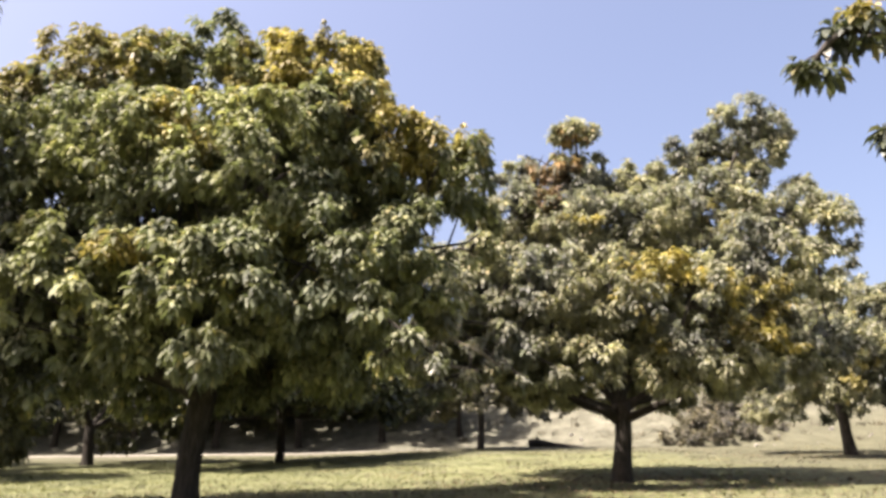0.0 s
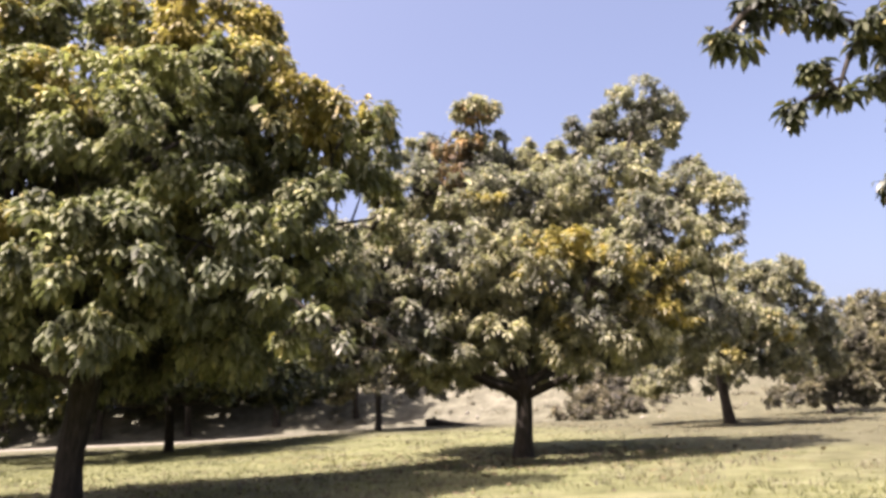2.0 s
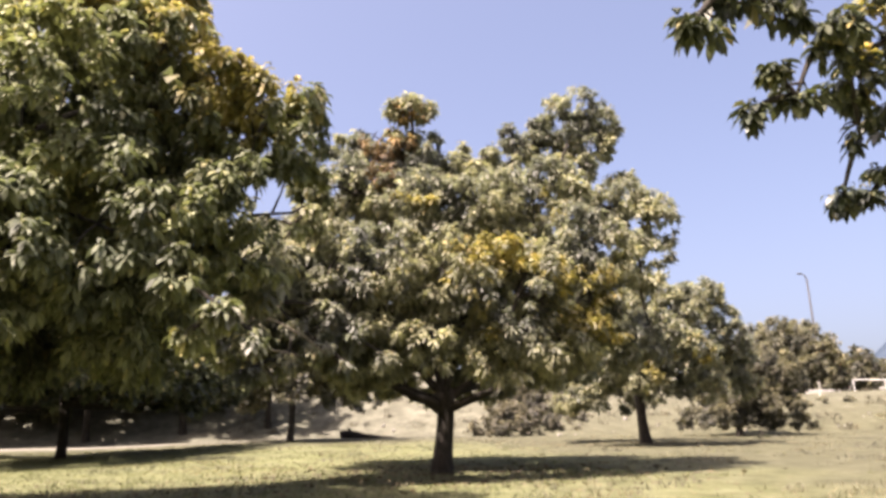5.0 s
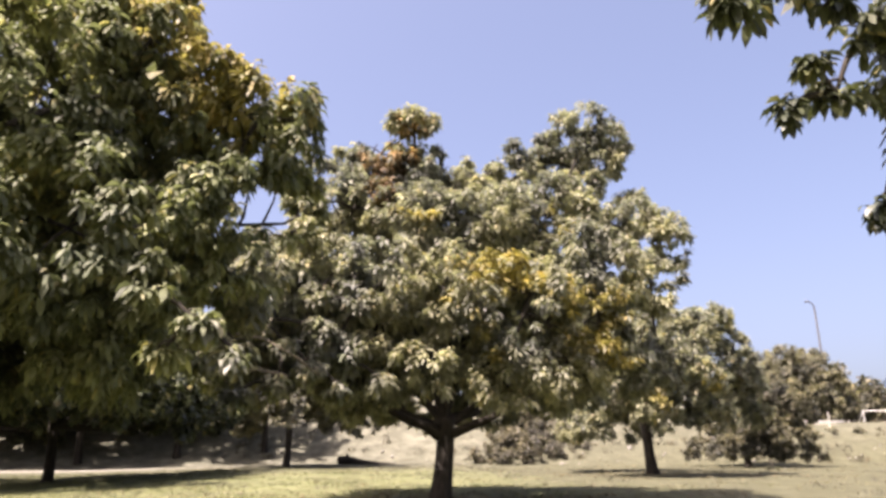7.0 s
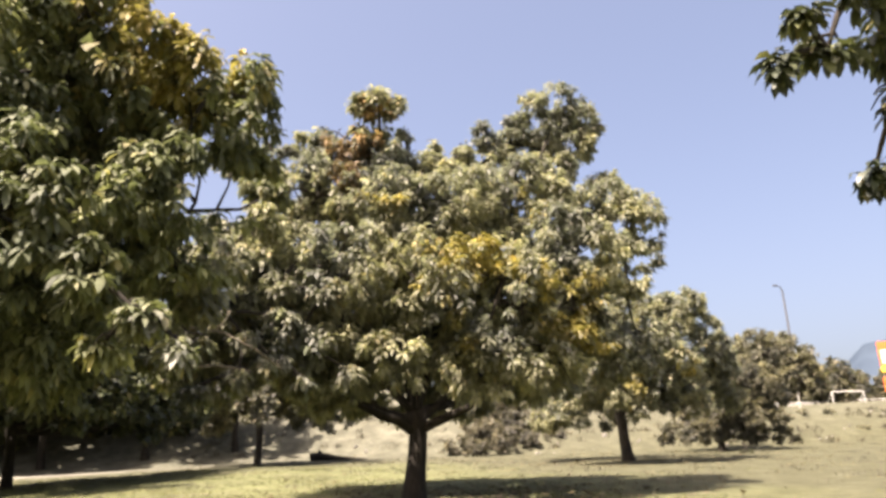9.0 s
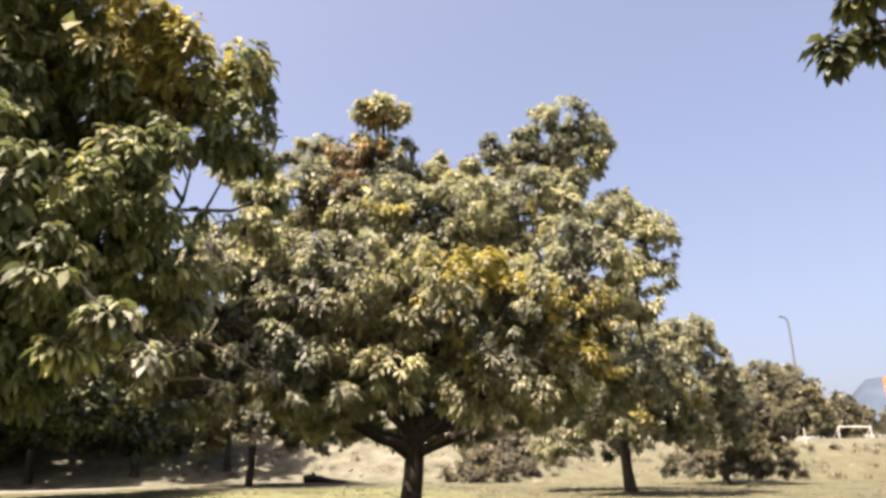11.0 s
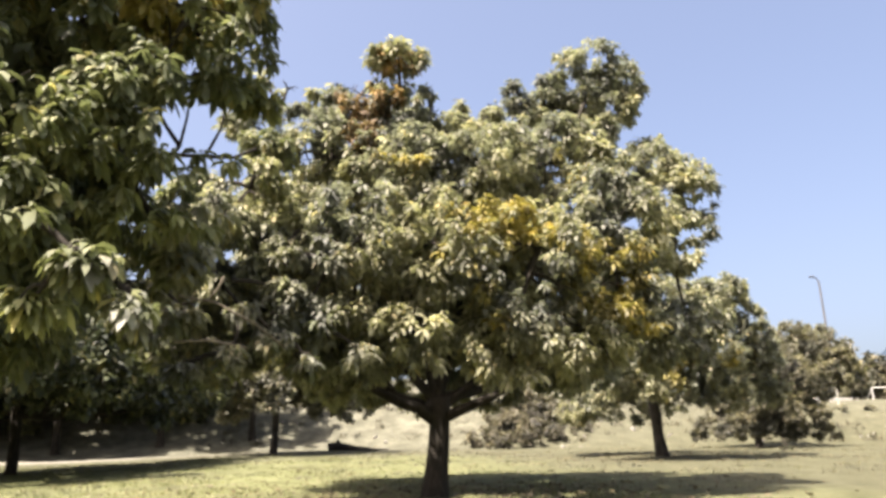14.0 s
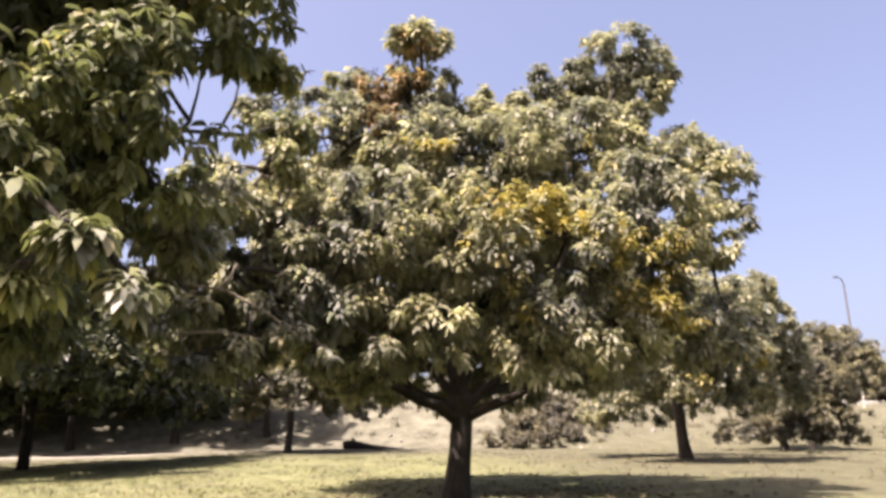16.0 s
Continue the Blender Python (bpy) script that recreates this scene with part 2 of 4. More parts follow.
def leaf_mesh(name, groups, mats, parent, label=""):
    """groups: (vertices, index block, face pattern, material slot)."""
    co, loops, starts, totals, slots, base, at = [], [], [], [], [], 0, 0
    for v, idx, f, slot in groups:
        if not len(v):
            continue
        co.append(v)
        sizes = np.where(f[:, 3] < 0, 3, 4)
        keep = np.concatenate([np.arange(i * 4, i * 4 + s) for i, s in enumerate(sizes)])
        flat = (idx.reshape(len(idx), -1)[:, keep] + base).ravel()
        tot = np.tile(sizes, len(idx))
        loops.append(flat)
        totals.append(tot)
        starts.append(at + np.concatenate([[0], np.cumsum(tot)[:-1]]))
        slots.append(np.full(len(tot), slot))
        base += len(v)
        at += len(flat)
    co, loops, starts, totals, slots = (np.concatenate(a) for a in (co, loops, starts, totals, slots))
    me = bpy.data.meshes.new(name)
    me.vertices.add(len(co))
    me.vertices.foreach_set("co", co.astype(np.float32).ravel())
    me.loops.add(len(loops))
    me.loops.foreach_set("vertex_index", loops.astype(np.int32))
    me.polygons.add(len(starts))
    me.polygons.foreach_set("loop_start", starts.astype(np.int32))
    me.polygons.foreach_set("loop_total", totals.astype(np.int32))
    for m in mats:
        me.materials.append(m)
    me.polygons.foreach_set("material_index", slots.astype(np.int32))
    me.update(calc_edges=True)
    ob = new(name, me)
    ob.parent = parent
    return tagged(ob, label)


def tree(name, label, base, trunk_r, fork, blobs, seed, per_m2=15.0, leaves=11, length=0.25, fine=False,
         flush=(), rust=(), bare=(), flat=0.9, mat=None, young=None, third=None, gaps=0.12, inner=0.35, lean=(0, 0), category="tree", group="", limb_count=9, wide=1.0, droop=0.75, tuft=6, fill=0.5, reach=4.5):
    """A broad orchard tree: bent trunk, limbs to every large clump of the crown, whorls of leaves.
    blobs: x, y, z, radius of the clumps. flush, rust: x, y, z, radius where the young or third leaf material goes."""
    rng, gen = random.Random(seed), np.random.default_rng(seed)
    foot = Vector((base[0], base[1], ground_z(*base)))
    root = tagged(new(name), label, category, group)
    root.location = foot
    blobs = [(x - foot.x, y - foot.y, z - foot.z, r) for x, y, z, r in blobs]
    flush, rust, bare = ([(x - foot.x, y - foot.y, z - foot.z, r) for x, y, z, r in spots] for spots in (flush, rust, bare))
    foot = Vector((0, 0, 0))
    # trunk
    top = foot + Vector((lean[0], lean[1], fork))
    pts, rad = [], []
    for i in range(8):
        f = i / 7
        pts.append(foot.lerp(top, f) + Vector((0.05 * math.sin(f * 4 + seed), 0.04 * math.cos(f * 5 + seed), -0.15 if i == 0 else 0)))
        rad.append(trunk_r * (1.0 + 0.45 * (1 - f) ** 5 + 0.18 * max(0, f - 0.7) / 0.3))
    v, fc = [], []
    tube(v, fc, pts, rad, 14, 0.22, seed)
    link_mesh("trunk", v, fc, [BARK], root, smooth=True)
    # limbs and branches
    cx, cy = sum(b[0] for b in blobs) / len(blobs), sum(b[1] for b in blobs) / len(blobs)
    big = sorted(blobs, key=lambda b: -b[3])
    mains = big[:limb_count]
    joints = []
    for b in mains:
        v, fc = [], []
        goal = Vector(b[:3]) - Vector((0, 0, b[3] * 0.3))
        start = top - Vector((0, 0, rng.uniform(0.0, 0.35)))
        p = bend(start, goal, 9, -0.05 * (goal - start).length, rng)
        r = [trunk_r * (0.58 - 0.48 * i / 8) for i in range(9)]
        tube(v, fc, p, r, 8, 0.12, seed)
        for j in (3, 5, 6, 8):
            for _ in range(2):
                q = Vector(b[:3]) + Vector([gen.normal() for _ in range(3)]).normalized() * b[3] * 0.85
                tube(v, fc, bend(p[j], q, 5, 0.1, rng), [r[j] * 0.55 * (1 - 0.8 * i / 4) for i in range(5)], 5)
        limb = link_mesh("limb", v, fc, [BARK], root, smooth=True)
        joints += [(q, limb) for q in p[4:]]
    for b in big[limb_count:]:
        v, fc = [], []
        goal = Vector(b[:3])
        start, limb = min(joints, key=lambda q: (q[0] - goal).length)
        p = bend(start, goal, 6, 0.1, rng)
        tube(v, fc, p, [0.05 - 0.006 * i for i in range(6)], 6)
        for _ in range(4):
            q = goal + Vector([gen.normal() for _ in range(3)]).normalized() * b[3] * 0.9
            tube(v, fc, bend(p[4], q, 4, 0.05, rng), [0.022, 0.017, 0.012, 0.007], 4)
        joints.append((goal, limb))
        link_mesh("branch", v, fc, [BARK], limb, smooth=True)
    # leaf whorls
    B = np.array(blobs, float)
    all_p, all_o = [], []
    for i, (x, y, z, r) in enumerate(blobs):
        for share, lo, hi in ((1.0, 0.82, 1.08), (inner, 0.35, 0.8)):
            n = max(5, int(4 * math.pi * r * r * per_m2 * share))
            # whorls stand in tufts on the same twig
            k = max(3, n // tuft)
            d = unit(gen.normal(0, 1, (k, 3)))[gen.integers(0, k, n)]
            d = unit(d + gen.normal(0, min(0.4, 0.17 / r), (n, 3)))
            p = np.array([x, y, z]) + d * r * gen.uniform(lo, hi, (n, 1)) * np.array([1.0, 1.0, flat if r > 0.5 else 0.7])
            # ragged outline
            bump = np.array([noise.noise(Vector(q) * 1.1 / max(0.5, r) + Vector((seed, i, 0))) for q in d * r])
            p += d * (bump * 0.28 * r)[:, None]
            hole = np.array([noise.noise(Vector(q) * 0.9 + Vector((7.3 * seed, 0, 0))) for q in p])
            near = np.sqrt((((p[:, None, :] - B[None, :, :3]) ** 2).sum(2))) / B[None, :, 3]
            near[:, i] = 9
            keep = (hole > -0.5 + gaps) & ((near.min(1) > 0.72) | (gen.random(n) < 0.12))
            all_p.append(p[keep])
            all_o.append(d[keep])
    # unseen leaves deep in the crown, between the clumps, added to block sun and sky
    n = int(sum(len(p) for p in all_p) * fill)
    i, j = gen.integers(0, len(B), n), gen.integers(0, len(B), n)
    close = (np.linalg.norm(B[i, :3] - B[j, :3], axis=1) < reach) & (np.minimum(B[i, 3], B[j, 3]) > 0.78)
    mid = B[i, :3] + (B[j, :3] - B[i, :3]) * gen.uniform(0.25, 0.75, (n, 1)) + gen.normal(0, 0.25, (n, 3))
    core = mid[close]
    core = core[(np.linalg.norm(core[:, None, :] - B[None, :, :3], axis=2) / B[None, :, 3]).min(1) < 0.72]
    P, O = np.concatenate(all_p), np.concatenate(all_o)
    for x, y, z, r in bare:
        away = (np.linalg.norm(P - np.array([x, y, z]), axis=1) > r * gen.uniform(0.7, 1.1, len(P))) | (gen.random(len(P)) < 0.06)
        P, O = P[away], O[away]
        core = core[np.linalg.norm(core - np.array([x, y, z]), axis=1) > r * 1.1]
    slot = np.zeros(len(P), int)
    for k, spots in ((1, flush), (2, rust)):
        for x, y, z, r in spots:
            dist = np.linalg.norm(P - np.array([x, y, z]), axis=1)
            slot[(dist < r * gen.uniform(0.5, 1.1, len(P))) & (gen.random(len(P)) < 0.9)] = k
    groups = []
    for k in range(3):
        s = slot == k
        if s.any():
            v, idx, f = rosettes(gen, P[s], O[s], leaves, length, fine, droop, wide)
            groups.append((v, idx, f, k))
    if len(core):
        v, idx, f = rosettes(gen, core, unit(gen.normal(0, 1, (len(core), 3))), max(5, leaves - 4), length * 1.3, False, droop, wide * 1.8)
        groups.append((v, idx, f, 0))
    leaf_mesh("crown", groups, [mat or LEAF, young or LEAF_FLUSH, third or LEAF_RUST], root)
    return root


def behind(blobs, y):
    """The far half of a crown: the clumps of its near half, turned over the trunk's plane y."""
    return [(x + 0.35, 2 * y - b + 0.3, z + 0.15, r) for x, b, z, r in blobs if b < y - 0.6]


def dome(base, radius, low, height, n, seed, size=(1.1, 1.7)):
    """Clumps of a round-headed crown, scattered over a dome."""
    rng = random.Random(seed)
    g = ground_z(*base)
    out = []
    for i in range(n):
        a, u = i * 2.399 + rng.uniform(-0.3, 0.3), (i + 0.5) / n
        f = math.sqrt(1 - u * u)
        r = rng.uniform(*size)
        out.append((base[0] + math.cos(a) * f * (radius - r * 0.6) * rng.uniform(0.85, 1.1), base[1] + math.sin(a) * f * (radius - r * 0.6),
                    g + low + r * 0.6 + u * (height - low - r * 1.4), r))
    return out


# the broad tree by the path
A_TOP = [(-1.8, 12.9, 8.2, 0.8), (-6.6, 15.0, 10.0, 1.0), (-3.8, 14.8, 9.8, 1.1), (-9.0, 15.0, 9.2, 1.0), (-8.0, 15.0, 9.8, 1.2), (-5.1, 15.0, 10.35, 1.0), (-2.5, 14.5, 9.65, 1.3), (-10.2, 15.0, 8.1, 1.4), (-8.1, 14.0, 6.9, 1.7),
         (-5.6, 13.0, 7.1, 1.5), (-3.4, 12.5, 6.7, 1.5), (-1.6, 13.5, 7.6, 1.3), (-0.1, 13.5, 7.2, 1.0), (-9.9, 14.0, 6.1, 1.8)]
A_LOW = [(-6.1, 12.5, 4.6, 1.5), (-3.7, 12.0, 4.3, 1.4), (-2.1, 12.5, 4.8, 1.3), (-0.7, 13.5, 5.3, 1.2), (-6.6, 13.0, 3.5, 1.0),
         (-5.2, 12.5, 3.7, 0.6), (-1.8, 13.5, 3.8, 1.0), (-4.1, 15.5, 4.0, 1.2), (-0.5, 11.5, 3.5, 0.22), (-0.1, 11.6, 3.15, 0.15), (-0.9, 11.7, 3.2, 0.2), (-1.2, 11.8, 4.0, 0.5)]
A_EAST = [(-0.07, 19.3, 5.2, 0.8), (0.77, 19.8, 5.0, 0.75), (1.37, 20.4, 5.9, 0.72), (0.41, 19.8, 4.12, 0.62), (-0.43, 19.3, 4.36, 0.62), (1.85, 21.0, 4.7, 0.6)]
A_EAST += [(0.9, 18.5, 7.8, 0.5), (0.7, 18.5, 7.0, 0.55), (0.3, 18.5, 6.3, 0.6), (-0.4, 18.3, 6.4, 0.55), (0.0, 18.6, 7.0, 0.35), (1.0, 18.7, 6.1, 0.5)]
# hidden inner clumps, added so that the crown casts full shade
A_SHADE_CORE = [(-4.6, 14.8, 7.6, 1.7), (-6.6, 14.8, 6.2, 1.6), (-2.6, 14.9, 6.0, 1.5), (-8.2, 14.8, 7.9, 1.5), (-4.4, 15.8, 5.4, 1.4), (-6.9, 14.8, 8.7, 1.3), (-2.9, 14.9, 8.1, 1.3), (-6.4, 15.4, 4.6, 1.2), (-2.4, 15.6, 4.8, 1.1)]
# openings through which the sky shows
A_GAPS = [(0.12, 12.4, 5.25, 0.45), (0.04, 13.0, 5.7, 0.55), (0.0, 14.0, 6.08, 0.6), (0.1, 13.4, 5.75, 0.6), (0.07, 14.8, 6.35, 0.6), (0.05, 16.2, 6.95, 0.64), (0.0, 17.6, 7.5, 0.68), (0.0, 19.0, 8.1, 0.72),
          (-0.2, 14.0, 5.8, 0.42), (-0.4, 15.4, 6.4, 0.48), (-0.6, 17.0, 7.2, 0.52), (-0.8, 18.6, 8.0, 0.58),
          (-3.9, 11.2, 7.0, 0.46), (-4.2, 12.0, 7.4, 0.5), (-4.5, 12.8, 7.8, 0.54), (-5.0, 14.2, 8.5, 0.58), (-5.5, 15.6, 9.2, 0.62), (-6.0, 17.0, 9.9, 0.64), (-6.4, 18.4, 10.6, 0.66),
          (-4.1, 11.2, 5.4, 0.4), (-4.35, 11.8, 5.65, 0.43), (-4.6, 12.4, 5.9, 0.46), (-5.1, 13.6, 6.3, 0.48), (-5.6, 15.0, 6.9, 0.5), (-6.1, 16.4, 7.4, 0.52), (-6.6, 17.8, 7.9, 0.54)]
A_MID = [(-1.1, 14.6, 6.5, 0.6), (-0.36, 13.5, 6.35, 0.42), (0.22, 14.0, 6.72, 0.38), (0.7, 14.5, 6.7, 0.32), (-0.8, 13.5, 5.85, 0.42), (0.28, 17.5, 6.2, 0.52), (0.85, 18.0, 7.0, 0.48), (-0.1, 14.6, 4.5, 0.45), (-0.2, 16.2, 5.0, 0.42), (-0.4, 18.4, 5.6, 0.55)]
# the sunlit spray that hangs between the two mango trees
A_SPRAY = [(-1.25, 17.6, 5.53, 0.42), (-1.31, 17.2, 4.58, 0.36), (-0.79, 17.5, 4.86, 0.34), (-0.13, 17.3, 4.29, 0.3), (-0.54, 17.9, 5.56, 0.36),
           (0.23, 17.8, 4.99, 0.32), (0.72, 17.6, 4.48, 0.28), (0.59, 17.3, 3.69, 0.28), (1.35, 17.9, 4.87, 0.32), (1.28, 17.5, 4.01, 0.28),
           (1.93, 17.8, 4.48, 0.3), (-0.06, 17.2, 3.48, 0.28), (-0.84, 17.2, 3.98, 0.3), (0.85, 18.0, 5.37, 0.3), (1.79, 17.5, 3.66, 0.26)]
A_ALL = A_TOP + A_LOW + A_EAST + A_MID + A_SPRAY
# flush gilds the sunlit top, rust pales the clumps meant to look sunlit
broad = tree("broad_mango_tree", "broad mango tree with yellow-green drooping leaves and a stout trunk", (-4.66, 14.6), 0.205, 2.2,
     A_ALL + A_SHADE_CORE + behind([c for c in A_ALL if c[0] < -2.4], 14.6), 3, fine=True, leaves=12, fill=0.7, wide=1.1, lean=(0.12, 0), droop=1.5, mat=LEAF_GREEN, bare=A_GAPS,
     young=LEAF_GOLD, third=LEAF_PALE, rust=[(0.7, 19.8, 5.0, 2.2), (0.3, 17.4, 4.5, 1.9), (0.3, 17.6, 6.3, 1.0), (-0.3, 11.5, 3.3, 0.35), (0.3, 14.5, 4.6, 1.0), (0.5, 18.5, 6.9, 1.3)],
     flush=[(-8.0, 14.6, 10.4, 2.2), (-2.6, 14.0, 10.2, 2.2), (-10.2, 14.5, 9.4, 2.2), (-0.6, 12.9, 8.0, 1.5), (-4.6, 12.4, 7.6, 0.9), (-5.0, 11.6, 4.9, 0.7)])

for ends in (((-0.27, 16.88, 4.51), (0.30, 16.83, 4.43), (0.92, 16.88, 4.12), (1.39, 17.12, 3.81)), ((-0.28, 17.24, 3.87), (0.24, 17.12, 3.89), (0.82, 17.24, 3.81)), ((0.18, 16.85, 4.45), (0.34, 16.80, 4.64), (0.41, 16.75, 4.82))):
    v, fc = [], []
    tube(v, fc, [Vector(p) - broad.location for p in ends], [0.026, 0.022, 0.017, 0.012][:len(ends)], 6)
    link_mesh("bare_twig", v, fc, [TWIG], broad, "pale bare twig", smooth=True)

for ends in (((-0.83, 14.20, 5.89), (-0.64, 14.50, 5.93), (-0.27, 14.80, 5.94)),
             ((-0.31, 14.80, 5.90), (-0.22, 14.90, 6.12), (-0.18, 15.10, 6.63), (-0.17, 15.20, 7.06)),
             ((-0.22, 14.90, 6.12), (-0.42, 15.00, 6.43), (-0.56, 15.10, 6.70)),
             ((-0.27, 14.80, 5.94), (0.10, 15.20, 6.13), (0.27, 15.40, 6.67), (0.31, 15.50, 7.12)),
             ((0.10, 15.20, 6.13), (0.48, 15.50, 6.28), (0.77, 15.80, 6.58))):
    v, fc = [], []
    tube(v, fc, [Vector(p) - broad.location for p in ends], [0.034, 0.028, 0.02, 0.012][:len(ends)], 6)
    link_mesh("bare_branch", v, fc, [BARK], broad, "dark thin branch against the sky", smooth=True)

# the high clumps stay out of view, added to shade the broad tree
L_ALL = [(-8.0, 12.6, 4.6, 1.1), (-7.7, 12.8, 3.2, 1.0), (-7.6, 12.9, 2.2, 0.75), (-8.6, 12.4, 6.0, 1.2), (-9.8, 11.2, 9.6, 1.6), (-10.4, 11.5, 7.8, 1.6), (-9.3, 11.6, 8.0, 1.3), (-10.0, 11.6, 3.0, 1.3), (-11.6, 12.0, 5.5, 1.6)]
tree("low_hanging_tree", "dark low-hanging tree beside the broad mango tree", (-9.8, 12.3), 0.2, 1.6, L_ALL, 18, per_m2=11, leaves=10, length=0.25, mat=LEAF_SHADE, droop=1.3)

# the round tree in the middle of the meadow
B_TOP = [(3.8, 20.2, 11.2, 0.5), (3.45, 20.2, 11.15, 0.38), (4.15, 20.2, 11.2, 0.38), (2.9, 21.0, 10.2, 0.75), (4.4, 21.5, 9.9, 0.8), (5.8, 21.0, 9.9, 0.4), (6.3, 21.0, 10.3, 0.3),
         (7.9, 21.5, 11.0, 0.6), (9.1, 21.3, 12.0, 1.0), (9.85, 21.3, 11.9, 0.85), (9.45, 21.3, 11.2, 0.85), (9.0, 21.5, 10.9, 0.7), (10.5, 21.0, 10.0, 0.4), (10.7, 20.0, 8.3, 0.85),
         (9.9, 20.5, 8.7, 1.0), (2.4, 21.0, 8.8, 1.1), (3.9, 20.0, 8.2, 1.2), (5.5, 19.5, 8.1, 1.2), (7.5, 20.0, 8.8, 1.2)]
B_LOW = [(8.3, 19.3, 7.1, 1.2), (10.3, 20.0, 7.1, 0.8), (1.6, 21.0, 6.8, 1.2), (2.9, 19.0, 6.3, 1.1), (4.6, 18.5, 6.1, 1.1),
         (6.3, 18.5, 6.1, 1.1), (8.3, 19.0, 5.5, 1.0), (1.4, 21.0, 5.2, 0.9), (2.8, 19.5, 4.6, 0.9), (4.0, 18.5, 4.4, 0.62),
         (5.7, 18.5, 4.4, 0.9), (7.3, 19.0, 4.4, 0.9), (9.2, 19.5, 4.6, 0.6), (3.5, 20.5, 4.2, 0.45), (10.4, 19.8, 5.0, 0.7)]
B_LOW = [(0.5 + 0.96 * (x - 0.5), 3 + 0.96 * (y - 3), 1.6 + 0.96 * (z - 1.6), r * 1.02) for x, y, z, r in B_LOW]
B_WEST = [(8.9, 21.2, 10.0, 0.8), (8.7, 20.5, 8.9, 0.9), (5.2, 21.3, 9.9, 0.6), (6.8, 21.3, 10.0, 0.6), (7.3, 21.4, 10.5, 0.5), (3.88, 20.4, 10.05, 0.64), (4.7, 20.8, 10.1, 0.33), (1.2, 22.0, 7.7, 0.9), (1.8, 22.0, 9.3, 0.8), (1.6, 21.5, 10.1, 0.35), (2.4, 21.5, 10.4, 0.5)]
B_WEST += [(0.3, 22.0, 10.0, 0.47), (0.75, 22.0, 11.08, 0.28), (0.52, 22.0, 10.61, 0.27)]
B_NORTH = [(2.8, 25.4, 5.6, 1.5), (6.0, 26.0, 6.0, 1.7), (9.0, 25.2, 6.0, 1.5), (5.6, 25.2, 8.0, 1.5)]
B_FRONT = [(0.93, 19.6, 4.78, 0.57), (1.58, 19.4, 5.28, 0.57), (2.19, 19.0, 4.47, 0.55), (2.96, 18.8, 5.09, 0.55), (1.97, 19.6, 3.95, 0.44), (3.01, 19.0, 4.05, 0.45), (5.23, 18.6, 4.5, 0.54),
           (5.73, 18.8, 3.88, 0.42), (6.58, 18.8, 4.58, 0.55), (7.33, 19.2, 4.05, 0.46), (6.07, 18.6, 5.44, 0.54),
           (1.3, 17.9, 5.6, 0.34), (1.6, 17.7, 4.8, 0.32), (2.2, 17.9, 5.4, 0.36), (2.45, 17.8, 4.7, 0.32), (2.9, 17.9, 5.3, 0.34), (3.2, 17.7, 4.5, 0.3), (2.1, 17.8, 4.2, 0.28), (1.2, 17.7, 4.3, 0.28), (2.7, 17.8, 3.9, 0.26)]
skirt = random.Random(77)
B_SKIRT = [(1.7 + 0.92 * i + 0.46 * (k % 2) + skirt.uniform(-0.2, 0.2), 17.75 + 0.045 * (0.92 * i - 3.0) ** 2 + 0.12 * k + skirt.uniform(-0.2, 0.2),
            4.65 + 0.72 * k + skirt.uniform(-0.2, 0.2), skirt.uniform(0.27, 0.37)) for k in range(3) for i in range(7) if k or i not in (2, 3, 4)]
# clumps out of sight inside the crown, added to deepen its shadow
B_SHADE_CORE = [(3.2, 22.0, 6.2, 1.4), (5.2, 22.2, 6.6, 1.6), (7.4, 22.0, 6.2, 1.4), (4.4, 21.8, 8.2, 1.3), (6.6, 21.8, 8.2, 1.4), (8.8, 21.8, 7.2, 1.2), (5.6, 22.2, 4.9, 1.0)]
B_CREST = [(4.58, 20.6, 10.56, 0.17), (5.63, 21.2, 10.2, 0.24), (5.64, 21.2, 10.6, 0.15), (6.33, 21.2, 10.58, 0.22), (6.95, 21.3, 11.4, 0.22), (7.2, 21.3, 11.0, 0.36), (7.87, 21.3, 11.65, 0.2),
           (1.42, 21.5, 10.8, 0.25), (1.26, 21.5, 10.2, 0.41), (1.97, 21.3, 10.6, 0.15), (2.59, 21.2, 10.8, 0.17), (3.05, 20.6, 10.3, 0.62), (3.2, 20.4, 9.0, 0.55)]
B_YOUNG = [(5.6, 18.6, 6.8, 0.9), (4.7, 18.0, 6.2, 0.65), (5.1, 17.8, 5.2, 0.8), (7.0, 18.2, 5.8, 0.9), (8.3, 18.4, 5.4, 1.0), (7.8, 19.8, 8.7, 0.6), (3.8, 19.5, 8.7, 0.6)]
B_YOUNG = [(0.5 + 0.96 * (x - 0.5), 3 + 0.96 * (y - 3) - 0.1, 1.6 + 0.96 * (z - 1.6), r) for x, y, z, r in B_YOUNG]
round_tree = tree("round_mango_tree", "large round mango tree with grey-green leaves and yellow young growth", (5.0, 21.8), 0.23, 2.1,
     B_TOP + B_LOW + B_WEST + B_CREST + behind(B_TOP[15:] + B_LOW, 21.8) + B_NORTH + B_SHADE_CORE + B_FRONT + B_SKIRT, 5, fine=True, fill=0.7, droop=1.15,
     bare=[(8.7, 20.4, 9.7, 0.45), (9.1, 21.2, 10.0, 0.48), (9.5, 22.0, 10.4, 0.48), (10.6, 19.6, 7.1, 0.4), (11.1, 20.4, 7.3, 0.42), (11.6, 21.2, 7.6, 0.42)],
     flush=B_YOUNG, rust=[(3.1, 20.4, 10.1, 0.8), (3.05, 20.3, 9.2, 0.55), (3.75, 20.2, 11.0, 0.45)])

